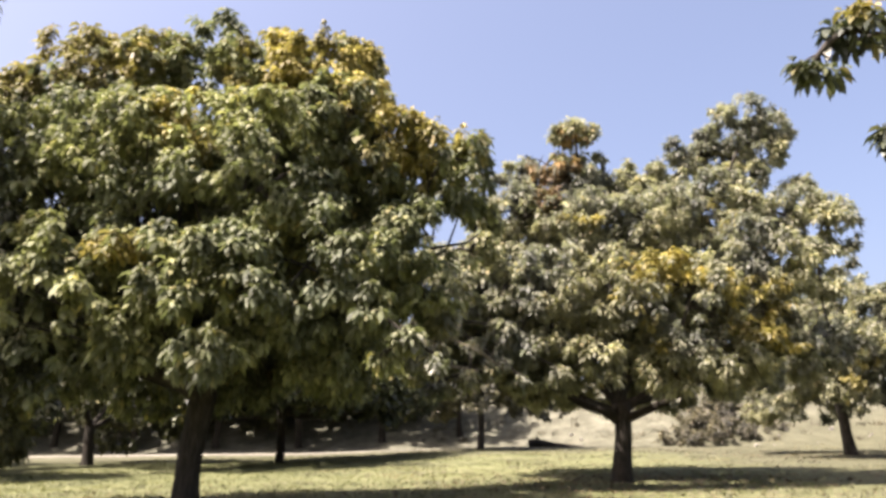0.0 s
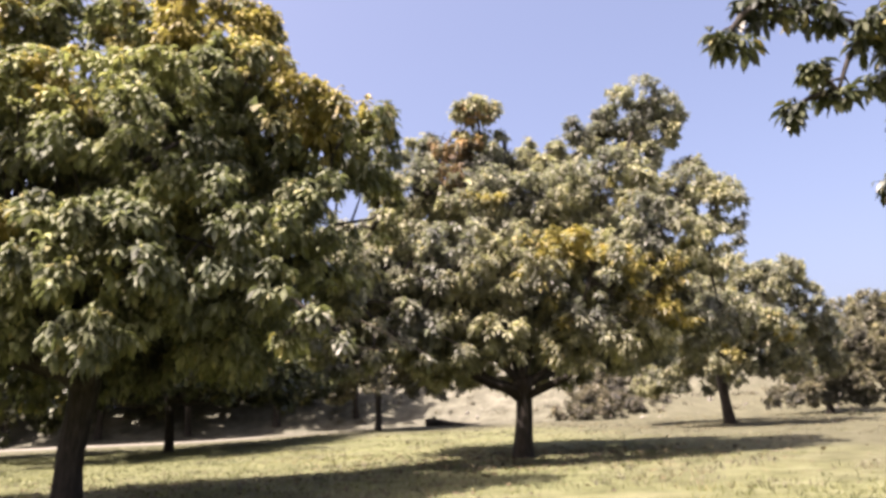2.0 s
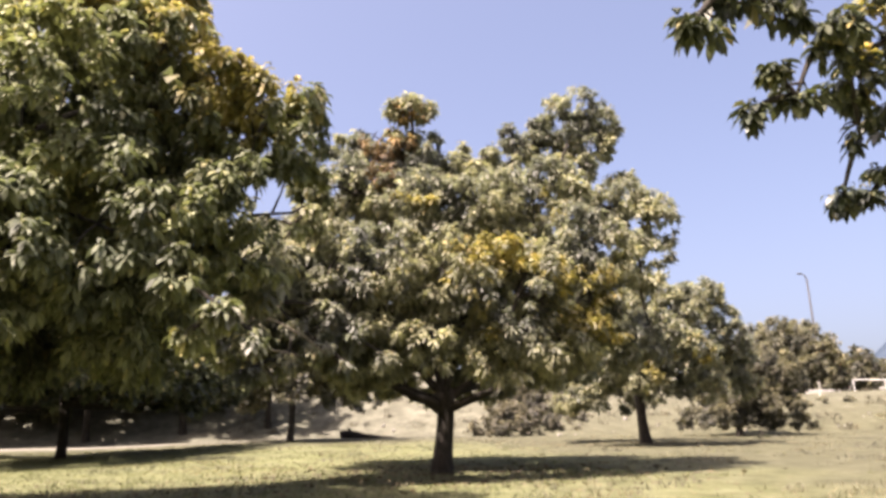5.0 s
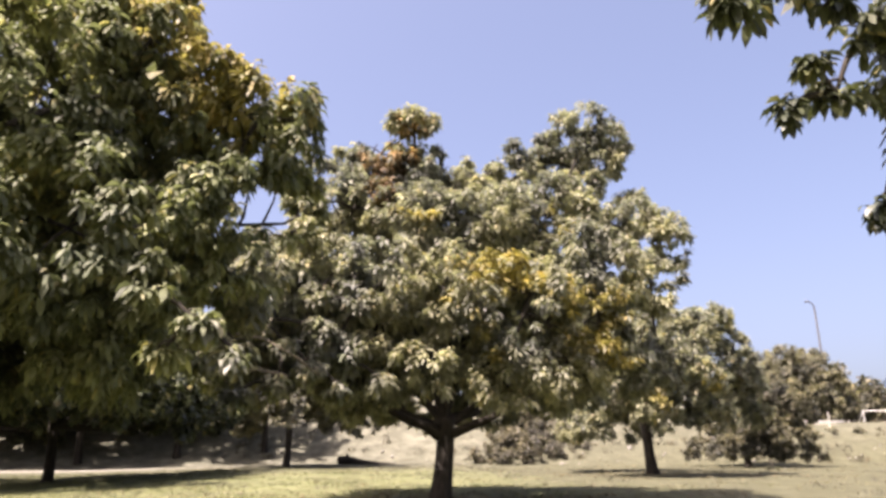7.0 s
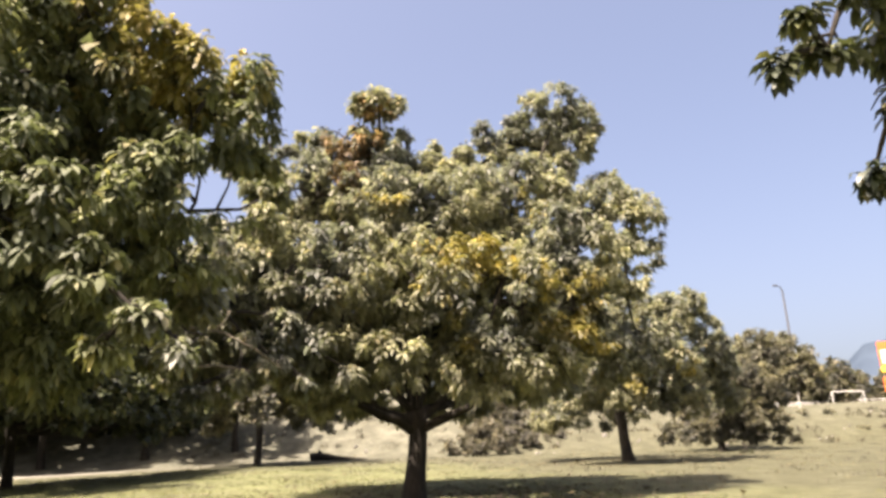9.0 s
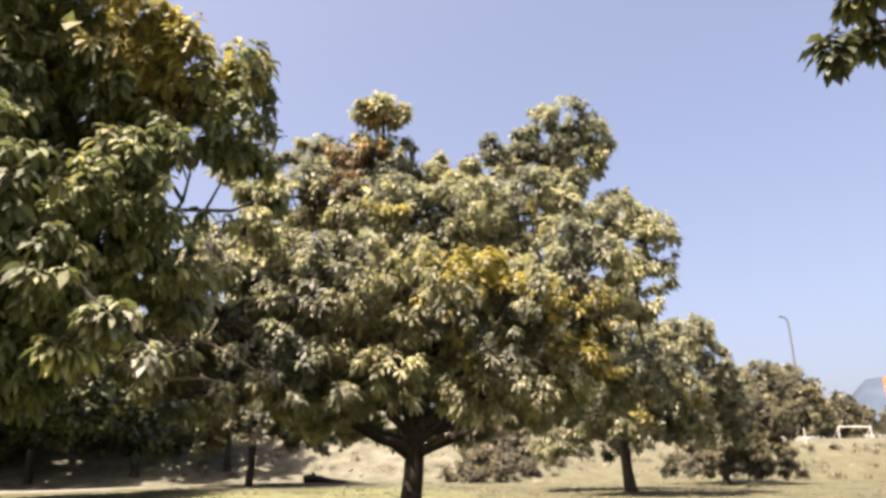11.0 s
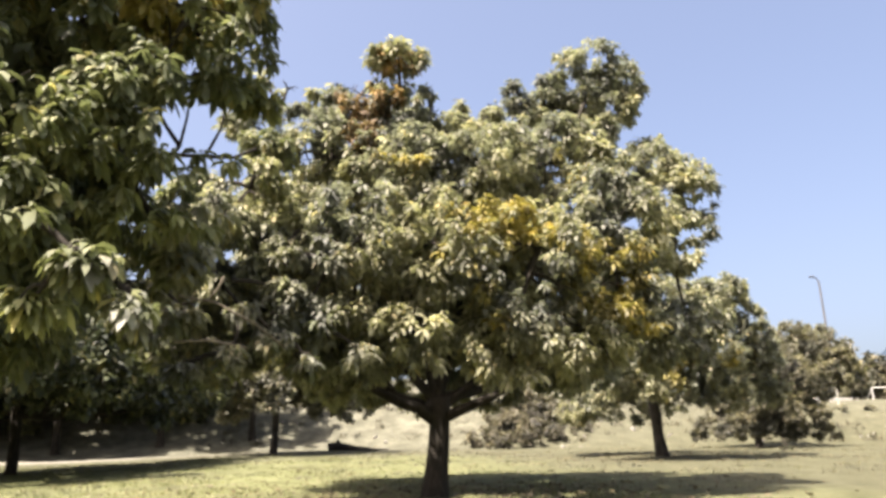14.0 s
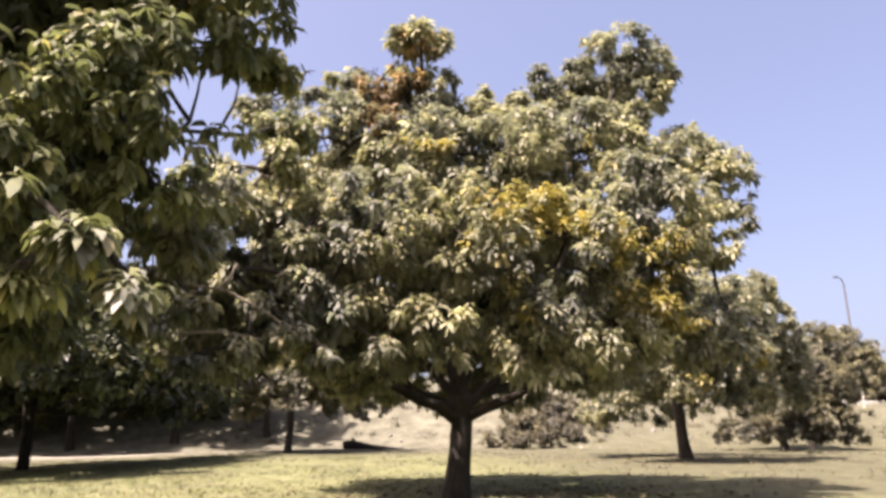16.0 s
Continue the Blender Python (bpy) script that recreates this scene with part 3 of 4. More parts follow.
# its two low, wide-spread limbs
for ends in (((4.95, 21.75, 3.09), (4.55, 21.60, 3.32), (4.07, 21.40, 3.42), (3.60, 21.20, 3.61), (3.06, 20.90, 3.89), (2.53, 20.60, 4.22)),
             ((4.98, 21.75, 3.05), (5.36, 21.60, 3.22), (5.75, 21.40, 3.38), (6.18, 21.20, 3.57), (6.73, 20.90, 3.89), (7.24, 20.60, 4.20))):
    v, fc = [], []
    tube(v, fc, [Vector(p) - round_tree.location for p in ends], [0.16, 0.13, 0.11, 0.09, 0.065, 0.04], 9, 0.12, 5)
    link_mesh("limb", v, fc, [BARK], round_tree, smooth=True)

# trees further up the meadow
C_ALL = [(21.3, 34.0, 9.6, 1.1), (19.4, 33.0, 8.9, 1.3), (22.4, 34.5, 8.3, 1.2), (23.5, 35.0, 7.0, 1.1), (19.1, 32.5, 6.8, 1.4), (17.5, 33.0, 7.4, 1.5), (16.3, 34.0, 6.5, 1.3),
         (17.5, 33.0, 5.4, 1.1), (20.4, 34.0, 5.5, 1.2), (24.6, 36.0, 5.8, 0.8), (15.8, 35.0, 5.1, 0.9), (18.6, 35.0, 9.7, 1.6), (16.3, 35.0, 8.2, 1.3)]
tree("meadow_tree", "leafy round tree with a slim leaning trunk in dry grass", (19.55, 37.4), 0.24, 3.1, C_ALL + behind(C_ALL, 37.0), 11,
     per_m2=12, leaves=10, length=0.28, wide=1.2, fill=0.8, lean=(-0.45, 0), mat=LEAF, flush=[(17.5, 32.0, 6.0, 0.9), (19.5, 31.5, 6.2, 0.7)])
H_ALL = [(27.5, 44.3, 4.5, 0.56), (28.3, 44.0, 4.8, 0.74), (30.1, 44.7, 5.2, 0.81), (31.5, 44.1, 5.6, 1.05), (33.2, 43.9, 5.4, 0.92), (34.6, 44.7, 4.7, 0.56),
         (36.3, 45.8, 4.3, 0.35), (33.2, 45.6, 4.8, 0.77), (31.3, 45.5, 6.6, 1.09), (32.4, 44.3, 7.2, 1.24), (34.5, 45.0, 6.9, 0.95), (32.1, 44.4, 8.2, 0.93),
         (33.7, 44.2, 7.9, 0.74), (30.4, 44.4, 4.55, 0.6), (31.4, 44.3, 4.7, 0.65), (29.5, 44.2, 4.5, 0.5), (32.2, 44.2, 4.6, 0.6), (30.2, 44.0, 6.2, 0.9), (29.1, 44.0, 5.6, 0.74), (30.7, 44.3, 4.3, 0.31), (35.1, 45.8, 4.3, 0.39)]
tree("low_spreading_tree", "low spreading tree with dusty leaves close to the ground", (30.4, 45.4), 0.2, 1.4, H_ALL + behind(H_ALL, 45.8), 14,
     per_m2=12, leaves=10, length=0.28, mat=LEAF_GREY)
tree("bush", "small dark bush beside the low spreading tree", (28.9, 41.2), 0.05, 0.2,
     [(28.7, 41.2, 3.45, 0.3), (29.05, 41.15, 3.5, 0.32), (29.35, 41.25, 3.38, 0.24), (28.9, 41.3, 3.72, 0.2)], 16, per_m2=22, leaves=8, length=0.16, mat=LEAF_SHADE, category="bush", limb_count=3)
D_BASE, E_BASE, F_BASE = (2.7, 54.4), (-8.6, 41.8), (1.5, 66.0)
# each second dome is a hidden inner crown, added to keep the sun out
tree("meadow_tree", "leafy round tree at the foot of a bank", D_BASE, 0.2, 3.2, dome(D_BASE, 5.6, 2.3, 10.0, 24, 12) + dome(D_BASE, 3.4, 3.2, 8.0, 9, 112), 12, per_m2=7, leaves=9, length=0.34, wide=1.5, fill=0.5, mat=LEAF_DUSTY)
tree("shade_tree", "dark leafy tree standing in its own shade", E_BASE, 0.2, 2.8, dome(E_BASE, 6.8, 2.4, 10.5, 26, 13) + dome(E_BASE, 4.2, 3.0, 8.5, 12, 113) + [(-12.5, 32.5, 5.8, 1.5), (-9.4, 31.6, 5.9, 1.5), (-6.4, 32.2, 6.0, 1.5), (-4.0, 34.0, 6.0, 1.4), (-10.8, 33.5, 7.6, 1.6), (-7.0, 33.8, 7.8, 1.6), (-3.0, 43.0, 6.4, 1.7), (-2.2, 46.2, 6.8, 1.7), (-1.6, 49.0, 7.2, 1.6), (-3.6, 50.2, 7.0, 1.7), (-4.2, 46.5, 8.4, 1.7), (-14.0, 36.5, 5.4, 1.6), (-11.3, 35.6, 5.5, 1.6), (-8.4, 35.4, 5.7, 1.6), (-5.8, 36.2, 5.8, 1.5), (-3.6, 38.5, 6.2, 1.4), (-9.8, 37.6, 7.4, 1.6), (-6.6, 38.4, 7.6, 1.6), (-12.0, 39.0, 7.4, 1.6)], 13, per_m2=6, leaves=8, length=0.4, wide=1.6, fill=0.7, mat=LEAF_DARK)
tree("slim_tree", "slim tree with a thin trunk by the bank", F_BASE, 0.22, 3.4, dome(F_BASE, 4.4, 3.2, 9.0, 16, 15), 15, per_m2=5, leaves=8, length=0.36)

# the dense grove to the west
GROVE = "trees of the grove"
first = (-24.0, 71.0)
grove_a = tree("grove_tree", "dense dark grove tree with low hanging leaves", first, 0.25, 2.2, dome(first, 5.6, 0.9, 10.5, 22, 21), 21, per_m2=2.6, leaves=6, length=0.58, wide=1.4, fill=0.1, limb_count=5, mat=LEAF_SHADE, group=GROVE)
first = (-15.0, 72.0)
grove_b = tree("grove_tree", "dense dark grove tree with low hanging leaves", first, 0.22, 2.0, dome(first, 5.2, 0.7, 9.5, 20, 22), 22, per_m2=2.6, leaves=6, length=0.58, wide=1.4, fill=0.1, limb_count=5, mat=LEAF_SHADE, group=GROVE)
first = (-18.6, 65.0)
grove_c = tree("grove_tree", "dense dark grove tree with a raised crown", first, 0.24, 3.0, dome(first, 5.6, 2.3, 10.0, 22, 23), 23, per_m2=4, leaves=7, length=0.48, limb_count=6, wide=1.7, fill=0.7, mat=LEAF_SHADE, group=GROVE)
for x, y, turn in ((-5.0, 65.8, 60), (-11.8, 64.6, 140), (-25.4, 64.8, 230), (-32.2, 65.4, 310), (-39.0, 64.6, 20), (-46.0, 65.1, 95)):
    copy_thing(grove_c, pose(x, y, ground_z(x, y), 0, 0, turn))
rng = random.Random(77)
plots = [(-20, 43), (-31, 42), (-42, 44), (-19, 27), (-27, 31)]
plots += [(x, y) for y in (73, 80) for x in range(-45, -7, 7)]
for x, y in plots:
    px, py = x + rng.uniform(-1.6, 1.6), y + rng.uniform(-1.6, 1.6)
    k = rng.uniform(0.9, 1.15)
    copy_thing(rng.choice((grove_a, grove_b)), pose(px, py, ground_z(px, py), 0, 0, rng.uniform(0, 360)) @ Matrix.Diagonal((k, k, k * rng.uniform(0.92, 1.05), 1)))

# the tree whose branch hangs over the path
G_ALL = [(3.8, 7.0, 5.5, 0.22), (4.4, 7.0, 6.0, 0.33), (5.2, 7.3, 6.2, 0.27), (5.5, 8.0, 5.8, 0.15), (5.2, 8.1, 5.3, 0.16), (5.9, 8.2, 5.6, 0.22), (6.3, 8.0, 6.4, 0.35),
         (6.8, 8.3, 6.0, 0.38), (7.4, 8.3, 6.8, 0.45), (7.1, 8.6, 5.4, 0.24), (7.3, 9.3, 4.8, 0.2), (7.9, 9.4, 5.0, 0.2), (7.9, 8.5, 6.2, 0.6), (8.3, 9.0, 5.3, 0.4),
         (9.2, 8.6, 6.4, 1.0), (10.2, 8.0, 7.2, 1.4), (11.6, 9.0, 6.2, 1.4), (10.0, 6.6, 6.4, 1.2)]
tree("overhanging_tree", "broad-leaved tree with a branch hanging over the path", (10.4, 7.6), 0.24, 2.6, [(x, y, z, r * 1.15) for x, y, z, r in G_ALL], 31, per_m2=12, leaves=8, length=0.22, fine=True, fill=0.0, mat=LEAF_DARK,
     inner=0.3, gaps=0.0, limb_count=6, wide=1.3, droop=1.5, flush=[(4.4, 6.9, 6.3, 0.35), (7.2, 8.2, 6.6, 0.5)])

# far trees on the terrace
J_ALL = [(46.2, 60.6, 12.9, 2.0), (50.0, 61.4, 12.8, 2.2), (51.5, 61.4, 11.3, 1.8), (46.4, 60.6, 10.3, 2.2), (48.5, 59.8, 9.6, 1.8), (52.4, 61.4, 10.0, 1.5), (45.8, 61.4, 11.4, 1.5), (44.4, 60.8, 10.0, 1.5)]
tree("terrace_tree", "wide domed dusty tree on the far terrace", (48.6, 61.8), 0.32, 2.0, J_ALL + behind(J_ALL, 62.2), 41, per_m2=6, leaves=9, length=0.46, mat=LEAF_DUSTY)
first = (62.0, 72.0)
far_a = tree("hedge_tree", "low grey-green hedge tree on the terrace", first, 0.2, 0.6, dome(first, 4.4, 0.3, 5.6, 16, 42), 42, per_m2=1.4, fill=0.1, limb_count=3, wide=1.4, leaves=7, length=0.8, mat=LEAF_GREY, group="hedge on the terrace")
for i in range(21):
    px, py = (52 + i * 5.6, 76 - i * 0.9) if i < 13 else (-44 + (i - 13) * 6.0, 100)
    px, py = px + rng.uniform(-1, 1), py + rng.uniform(-2, 2)
    k = rng.uniform(0.85, 1.3)
    copy_thing(far_a, pose(px, py, ground_z(px, py) - 0.1, 0, 0, rng.uniform(0, 360)) @ Matrix.Diagonal((k, k, k, 1)))


# ---- far hills ----
def build_hills():
    # the haze of distance is put into the blue-grey base colour
    m, nt, b = material("hazy_hill", 0.95, 0.0)
    n = noise_of(nt, 0.02, 6.0)
    nt.links.new(ramp(nt, n, [(0.35, (0.04, 0.056, 0.078)), (0.65, (0.054, 0.073, 0.098))]), b.inputs["Base Color"])
    v, f = [], []
    cols = 121
    for j, (dist, up) in enumerate(((900.0, 0.0), (1150.0, 0.75), (1400.0, 1.0), (1900.0, 0.5))):
        for i in range(cols):
            az = radians(-75 + 160 * i / (cols - 1))
            high = 120 + 92 * ease((math.degrees(az) - 41.6) / 3.6) + 12 * noise.noise((az * 9, 1.5, j * 0.2)) + 5 * noise.noise((az * 40, 4.5, j * 0.5))
            v.append((math.sin(az) * dist, math.cos(az) * dist, up * high - (30 if j == 0 else 0)))
    for j in range(3):
        for i in range(cols - 1):
            a = j * cols + i
            f.append((a, a + 1, a + cols + 1, a + cols))
    me = bpy.data.meshes.new("hills")
    me.from_pydata(v, [], f)
    me.polygons.foreach_set("use_smooth", [True] * len(f))
    me.materials.append(m)
    tagged(new("backdrop_hills", me), "distant hazy blue-grey hills", "hills", kind="structure")


build_hills()


# ---- small things ----
def part(name, bm, mat, parent, label=""):
    me = bpy.data.meshes.new(name)
    bm.to_mesh(me)
    bm.free()
    me.materials.append(mat)
    ob = new(name, me)
    ob.parent = parent
    return tagged(ob, label)


def box(x, y, z, sx, sy, sz, bevel=0.01):
    bm = bmesh.new()
    bmesh.ops.create_cube(bm, size=1.0, matrix=Matrix.Translation((x, y, z)) @ Matrix.Diagonal((sx, sy, sz, 1)))
    if bevel:
        bmesh.ops.bevel(bm, geom=bm.edges[:], offset=bevel, segments=1, affect="EDGES")
    return bm


def rod(pts, radii, sides=10):
    v, f = [], []
    tube(v, f, [Vector(p) for p in pts], radii, sides)
    bm = bmesh.new()
    made = [bm.verts.new(p) for p in v]
    for q in f:
        bm.faces.new([made[i] for i in q])
    return bm


def thing(name, label, category, x, y, rz=0, group=""):
    ob = tagged(new(name), label, category, group)
    ob.location = (x, y, ground_z(x, y))
    ob.rotation_euler = (0, 0, radians(rz))
    return ob


STEEL = plain_material("dull_steel", (0.085, 0.085, 0.09), 0.65, 0.1)
WHITE = plain_material("white_paint", (0.62, 0.61, 0.57), 0.5)
ORANGE = plain_material("orange_paint", (0.72, 0.14, 0.03), 0.5)
YELLOW = plain_material("yellow_paint", (0.8, 0.55, 0.06), 0.5)
DARK = plain_material("dark_paint", (0.06, 0.05, 0.05), 0.6)
PLASTER = plain_material("whitewash", (0.4, 0.385, 0.33), 0.9, 0.0, 1.5)

lamp = thing("street_lamp", "tall grey street lamp with a curved arm", "lamp", 55.4, 66.8)
g = ground_z(55.4, 66.8)
part("base_plate", box(0, 0, 0.04, 0.45, 0.45, 0.12), STEEL, lamp)
part("pole", rod([(0, 0, 0), (0, 0, 4), (0, 0, 8), (0, 0, 20.2 - g)], [0.125, 0.11, 0.1, 0.085]), STEEL, lamp)
arm = part("arm", rod([(0, 0, 20.1 - g), (-0.06, 0, 20.45 - g), (-0.25, 0, 20.75 - g), (-0.6, 0, 20.87 - g)], [0.085, 0.075, 0.06, 0.05]), STEEL, lamp)
part("lamp_head", box(-0.8, 0, 20.87 - g, 0.5, 0.28, 0.14, 0.05), STEEL, arm)

goal = thing("goal_frame", "white metal goal frame standing on the terrace edge", "goal", 53.1, 58.3, -12)
part("post", rod([(-1.45, 0, -0.1), (-1.45, 0, 0.5), (-1.45, 0, 0.95)], [0.045, 0.045, 0.045]), WHITE, goal)
part("post", rod([(1.45, 0, -0.1), (1.45, 0, 0.5), (1.45, 0, 0.95)], [0.045, 0.045, 0.045]), WHITE, goal)
part("crossbar", rod([(-1.5, 0, 0.95), (0, 0, 0.95), (1.5, 0, 0.95)], [0.045, 0.045, 0.045]), WHITE, goal)
for sx in (-1.45, 1.45):
    part("stay", rod([(sx, 0.03, 0.9), (sx, 0.5, 0.45), (sx, 0.95, 0.02)], [0.03, 0.03, 0.03], 6), WHITE, goal)

sign = thing("sign_tower", "orange sign tower with a white square and yellow band", "sign", 62.8, 61.6, -40)
part("leg", rod([(-1.2, 0, -0.1), (-1.2, 0, 1), (-1.2, 0, 6.0)], [0.07] * 3), DARK, sign)
part("leg", rod([(1.2, 0, -0.1), (1.2, 0, 1), (1.2, 0, 6.0)], [0.07] * 3), DARK, sign)
upper = part("upper_panel", box(0, -0.12, 4.6, 3.0, 0.12, 2.9, 0.02), ORANGE, sign)
part("white_square", box(-0.7, -0.19, 4.6, 1.2, 0.03, 1.3, 0.005), WHITE, upper, "white square")
part("yellow_band", box(0, -0.19, 3.4, 3.0, 0.03, 0.5, 0.005), YELLOW, upper, "yellow band")
part("lower_panel", box(0, -0.12, 1.9, 3.0, 0.12, 1.5, 0.02), ORANGE, sign)

for i, (x, y, n) in enumerate(((47.6, 58.6, 3.4), (56.6, 58.4, 4.2), (62.5, 57.6, 4.6))):
    kerb = thing("kerb_wall", "low whitewashed kerb wall along the terrace edge", "wall", x, y, -8, "terrace kerb walls")
    part("wall_body", box(0, 0, 0.02, n, 0.3, 0.34, 0.03), PLASTER, kerb)
    part("coping", box(0, 0, 0.22, n + 0.08, 0.38, 0.07, 0.015), WHITE, kerb)
post = thing("marker_post", "short white post on the terrace edge", "post", 46.3, 56.5)
part("post", rod([(0, 0, -0.1), (0, 0, 0.6), (0, 0, 1.2)], [0.06, 0.055, 0.05]), PLASTER, post)
part("cap", rod([(0, 0, 1.2), (0, 0, 1.23), (0, 0, 1.27)], [0.07, 0.07, 0.03]), PLASTER, post)

log = thing("fallen_log", "dark fallen log lying at the foot of the bank", "log", 7.5, 58.6, 4)
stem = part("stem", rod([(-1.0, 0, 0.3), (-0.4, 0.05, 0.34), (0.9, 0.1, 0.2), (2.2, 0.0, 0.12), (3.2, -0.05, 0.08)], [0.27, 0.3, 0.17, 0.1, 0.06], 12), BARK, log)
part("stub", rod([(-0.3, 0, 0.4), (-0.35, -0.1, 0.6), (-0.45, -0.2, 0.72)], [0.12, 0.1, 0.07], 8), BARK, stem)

tree("shrub", "grey tangled shrub on the sandy bank", (19.6, 57.5), 0.1, 0.5, [(17.4, 54.3, 4.5, 0.9), (19.4, 54.2, 4.8, 1.0), (21.3, 54.6, 4.9, 0.9), (16.6, 56.0, 4.6, 0.9), (17.8, 56.3, 5.0, 1.1), (19.0, 56.4, 5.6, 1.3), (20.4, 56.6, 5.5, 1.4), (21.6, 57.0, 6.6, 1.4), (20.0, 58.0, 7.0, 1.4), (22.8, 57.0, 5.2, 1.1), (18.5, 57.5, 6.3, 1.1), (23.6, 55.6, 4.9, 0.9), (22.6, 57.4, 6.9, 1.2), (24.2, 57.5, 5.6, 0.9), (20.8, 58.2, 7.9, 1.1)], 51,
     per_m2=7, leaves=9, length=0.32, mat=LEAF_DUSK, category="shrub", limb_count=4)


def blades(name, label, spots, height, spread, mats, seed, count=5):
    gen = np.random.default_rng(seed)
    base = np.repeat(np.array(spots), count, 0)
    n = len(base)
    base = base + np.concatenate([gen.normal(0, spread, (n, 2)), np.full((n, 1), -0.01)], 1)
    h = height * gen.uniform(0.5, 1.3, (n, 1))
    tip = base + np.concatenate([gen.normal(0, 0.45, (n, 2)) * h, h], 1)
    a = gen.uniform(0, 6.28, n)
    w = np.stack([np.cos(a), np.sin(a), np.zeros(n)], 1) * h * 0.10
    v = np.stack([base - w, base + w, tip], 1).reshape(-1, 3)
    me = bpy.data.meshes.new(name)
    me.from_pydata(v.tolist(), [], np.arange(n * 3).reshape(-1, 3).tolist())
    for m in mats:
        me.materials.append(m)
    return tagged(new(name, me), label, "grass", kind="stuff")


GRASS = leaf_material("grass_blade", (0.059, 0.070, 0.025), (0.102, 0.114, 0.045), (0.149, 0.155, 0.070), (0.184, 0.178, 0.095), 0.4, 0.25, 0.6)
STRAW = leaf_material("straw_blade", (0.095, 0.089, 0.060), (0.135, 0.128, 0.090), (0.167, 0.160, 0.119), (0.190, 0.180, 0.131), 0.4, 0.2, 0.7)
green, straw = [], []
while len(green) < 14000:
    x, y = rng.uniform(-18, 20), 10 + 42 * rng.random() ** 1.4
    if noise.noise((x * 0.3, y * 0.3, 2.0)) + rng.uniform(-0.4, 0.4) > (x - 2) * 0.05:
        green.append((x, y, ground_z(x, y)))
while len(straw) < 7000:
    x, y = rng.uniform(-5, 48), 12 + 60 * rng.random() ** 1.2
    if noise.noise((x * 0.4, y * 0.4, 5.0)) > 0.05:
        straw.append((x, y, ground_z(x, y)))
blades("grass", "short yellow-green meadow grass", green, 0.09, 0.08, [GRASS], 61)
blades("dry_grass", "sparse dry straw-coloured grass", straw, 0.12, 0.09, [STRAW], 62)

knoll = tree("low_shrub", "low dry shrub on the sandy bank", (43.0, 54.7), 0.04, 0.15, [(42.5, 54.7, 6.45, 0.4), (43.1, 54.6, 6.55, 0.45), (43.6, 54.8, 6.42, 0.38)], 52, per_m2=12, leaves=7, length=0.26, mat=LEAF_DUSTY,
             category="shrub", group="shrubs on the bank", limb_count=3)
for x, y, turn, k in ((45.2, 55.1, 70, 0.9), (47.4, 54.6, 200, 0.8), (46.8, 50.8, 300, 0.55), (41.2, 55.6, 150, 0.7)):
    copy_thing(knoll, pose(x, y, ground_z(x, y), 0, 0, turn) @ Matrix.Diagonal((k, k, k, 1)))

# scrub and stones on the bank
scrub = []
while len(scrub) < 520:
    x, y = rng.uniform(-2, 60), rng.uniform(48, 80)
    if y > bank_foot(x) + 2 and noise.noise((x * 0.25, y * 0.25, 9.0)) > -0.05:
        scrub.append((x, y, ground_z(x, y)))
SCRUB = leaf_material("dry_scrub", (0.041, 0.036, 0.025), (0.064, 0.058, 0.041), (0.093, 0.086, 0.062), (0.115, 0.100, 0.070), 0.4, 0.15, 0.7)
blades("bank_scrub", "low dry scrub scattered on the sandy bank", scrub, 0.38, 0.2, [SCRUB], 64, 14)
STONE = plain_material("pale_stone", (0.2, 0.19, 0.165), 0.9, 0.0, 3.0, 0.3)
bm = bmesh.new()
for k in range(260):
    x, y = rng.uniform(-1, 58), rng.uniform(49, 74)
    if y < bank_foot(x):
        continue
    r = 0.06 + 0.2 * rng.random() ** 3
    made = bmesh.ops.create_icosphere(bm, subdivisions=1, radius=r, matrix=Matrix.Translation((x, y, ground_z(x, y) + r * 0.2)) @ Euler((rng.random() * 3, rng.random() * 3, rng.random() * 3)).to_matrix().to_4x4() @ Matrix.Diagonal((1.0, rng.uniform(0.6, 1.0), rng.uniform(0.45, 0.8), 1)))
    for w in made["verts"]:
        w.co += Vector((rng.uniform(-1, 1), rng.uniform(-1, 1), rng.uniform(-1, 1))) * r * 0.14
me = bpy.data.meshes.new("bank_stones")
bm.to_mesh(me)
bm.free()
me.materials.append(STONE)
tagged(new("bank_stones", me), "pale stones strewn over the sandy bank", "stones", kind="stuff")


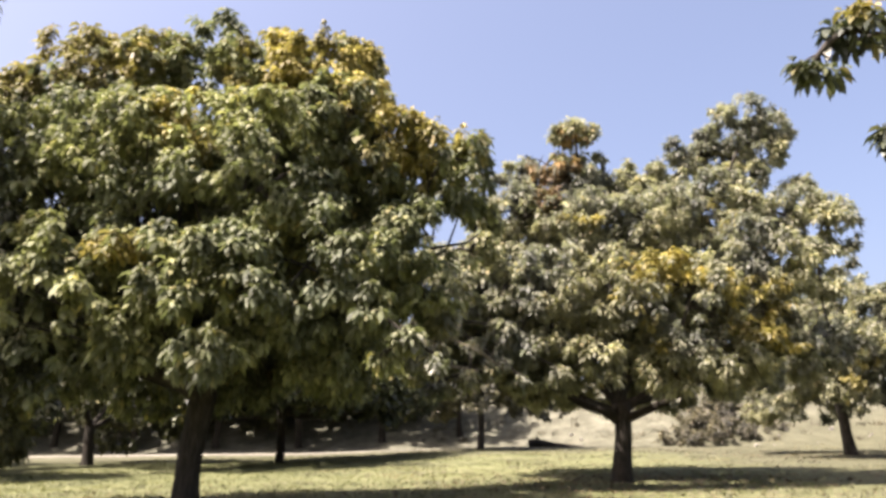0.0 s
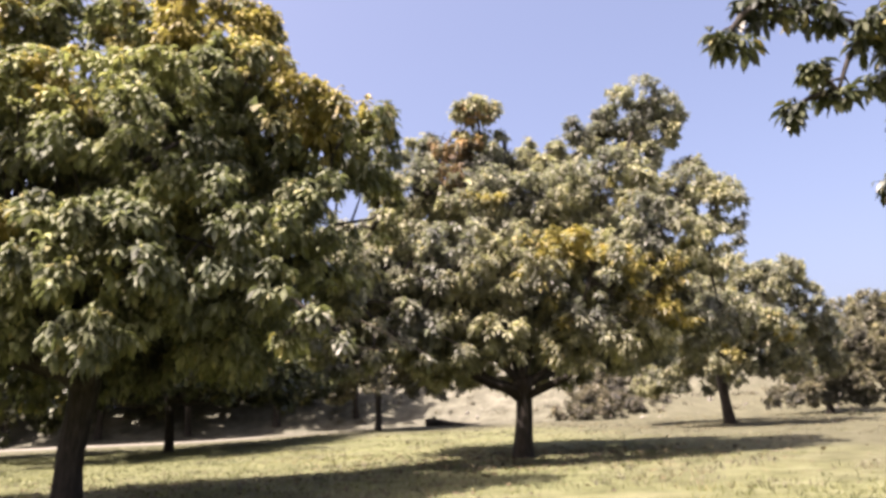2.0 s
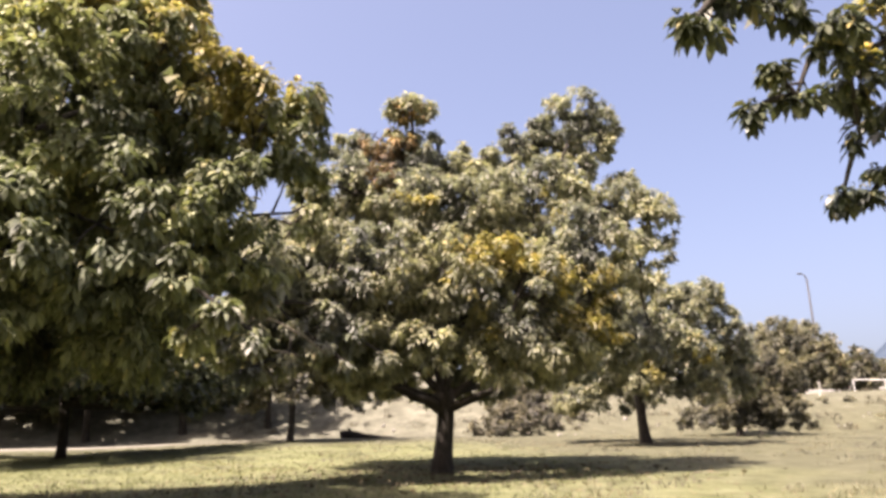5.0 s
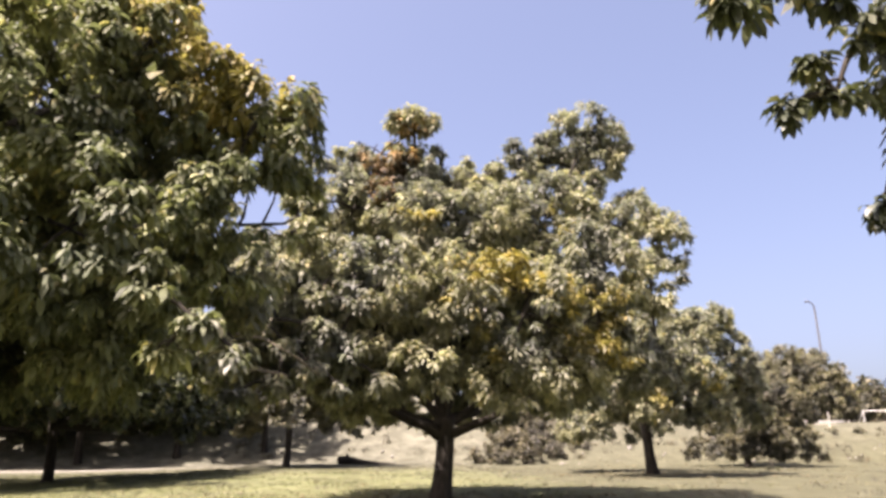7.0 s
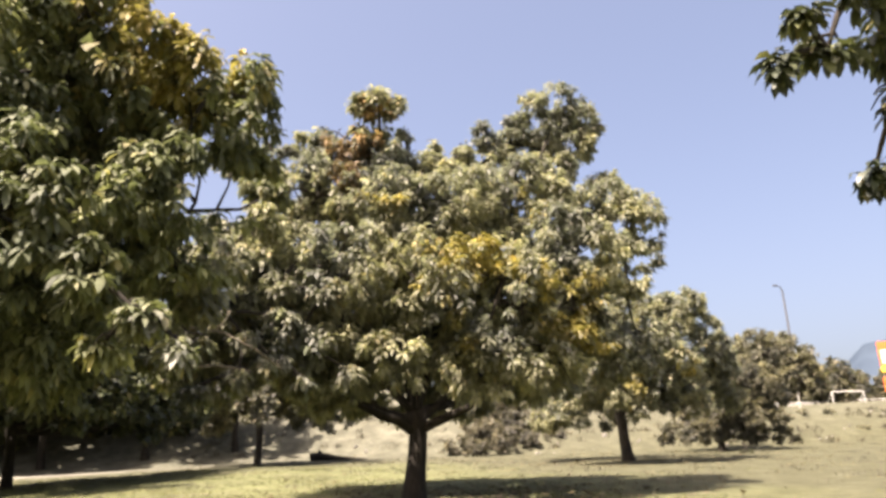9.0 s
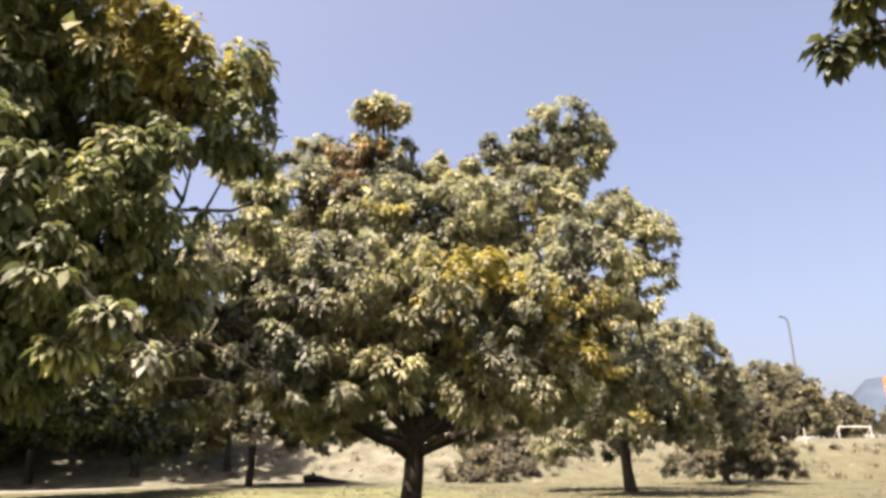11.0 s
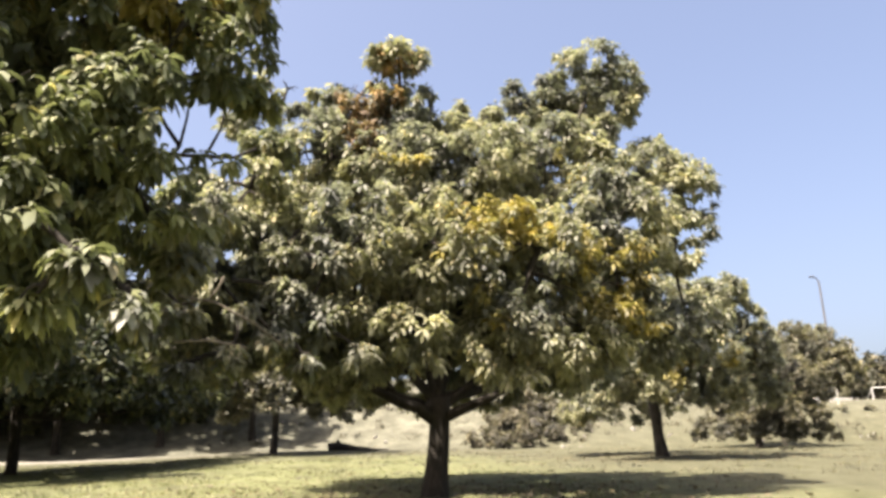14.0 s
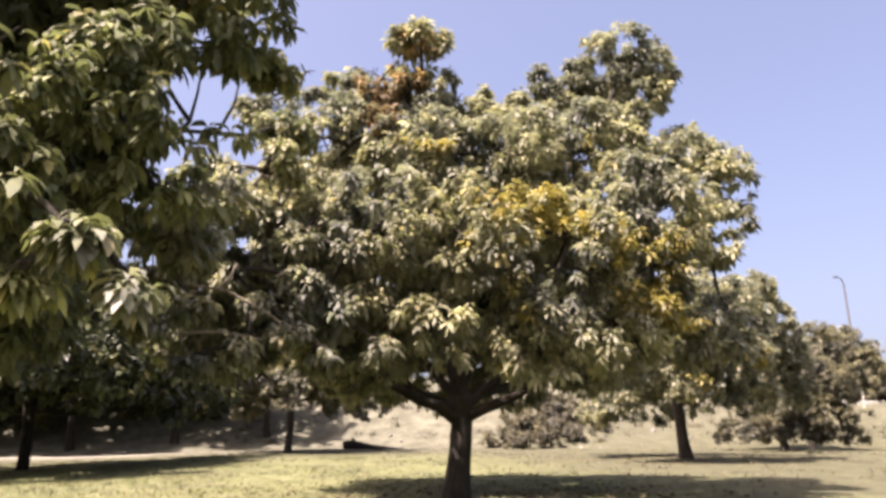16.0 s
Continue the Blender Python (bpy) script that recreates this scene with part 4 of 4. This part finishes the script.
def build_lit_strip():
    """A pale strip along the edge of the grove: sunlit ground put into the colour."""
    m, nt, b = material("sunlit_earth", 0.95, 0.1)
    n1, n2 = noise_of(nt, 1.1, 6.0, 0.65), noise_of(nt, 12.0, 5.0)
    colour = ramp(nt, n1, [(0.3, (0.128, 0.121, 0.098)), (0.55, (0.187, 0.178, 0.149)), (0.72, (0.238, 0.230, 0.200))])
    nt.links.new(mixed(nt, 1.0, colour, ramp(nt, n2, [(0.3, (0.8, 0.8, 0.8)), (0.7, (1.15, 1.15, 1.12))]), "MULTIPLY"), b.inputs["Base Color"])
    bumped(nt, b, n2, 0.5, 0.03)
    v, f = [], []
    for i in range(131):
        x = -64 + i * 0.5
        mid = 59.0 + 0.03 * x + 0.4 * math.sin(x * 0.2)
        wide = 2.0 * ease((-3.5 - x) / 7.0) + 0.15 * noise.noise((x * 0.7, 0, 2))
        for k in range(7):
            y = mid + (k / 3 - 1) * max(0.05, wide + 0.25 * noise.noise((x * 0.5, k * 3.0, 5)) * (k in (0, 6)))
            v.append((x, y, ground_z(x, y) + 0.035 - 0.06 * (k in (0, 6))))
    for i in range(130):
        for k in range(6):
            q = i * 7 + k
            f.append((q, q + 7, q + 8, q + 1))
    me = bpy.data.meshes.new("path")
    me.from_pydata(v, [], f)
    me.polygons.foreach_set("use_smooth", [True] * len(f))
    me.materials.append(m)
    tagged(new("lit_strip", me), "pale strip along the grove, coloured as sunlit ground", "path", kind="structure")


build_lit_strip()

# fallen leaves under the trees
LITTER = leaf_material("fallen_leaf", (0.057, 0.041, 0.026), (0.091, 0.066, 0.041), (0.137, 0.106, 0.066), (0.170, 0.131, 0.079), 0.5, 0.1, 0.7)
gen = np.random.default_rng(63)
spots = np.concatenate([np.array(c) + gen.normal(0, 3.2, (k, 2)) for c, k in (((-4.5, 14.6), 2600), ((5.1, 21.8), 2600), ((19.2, 37.4), 900))])
P = np.array([(x, y, ground_z(x, y) + 0.012) for x, y in spots])
v, idx, f = rosettes(gen, P, np.tile([0.0, 0.0, 1.0], (len(P), 1)), 1, 0.2, False, 0.15)
v = v.reshape(-1, 4, 3)
v[:, :, 2] = P[:, None, 2] + gen.uniform(0.0, 0.05, (len(P), 4))
tagged(leaf_mesh("fallen_leaves", [(v.reshape(-1, 3), idx, f, 0)], [LITTER], None), "brown fallen leaves scattered under trees", "leaves", kind="stuff")
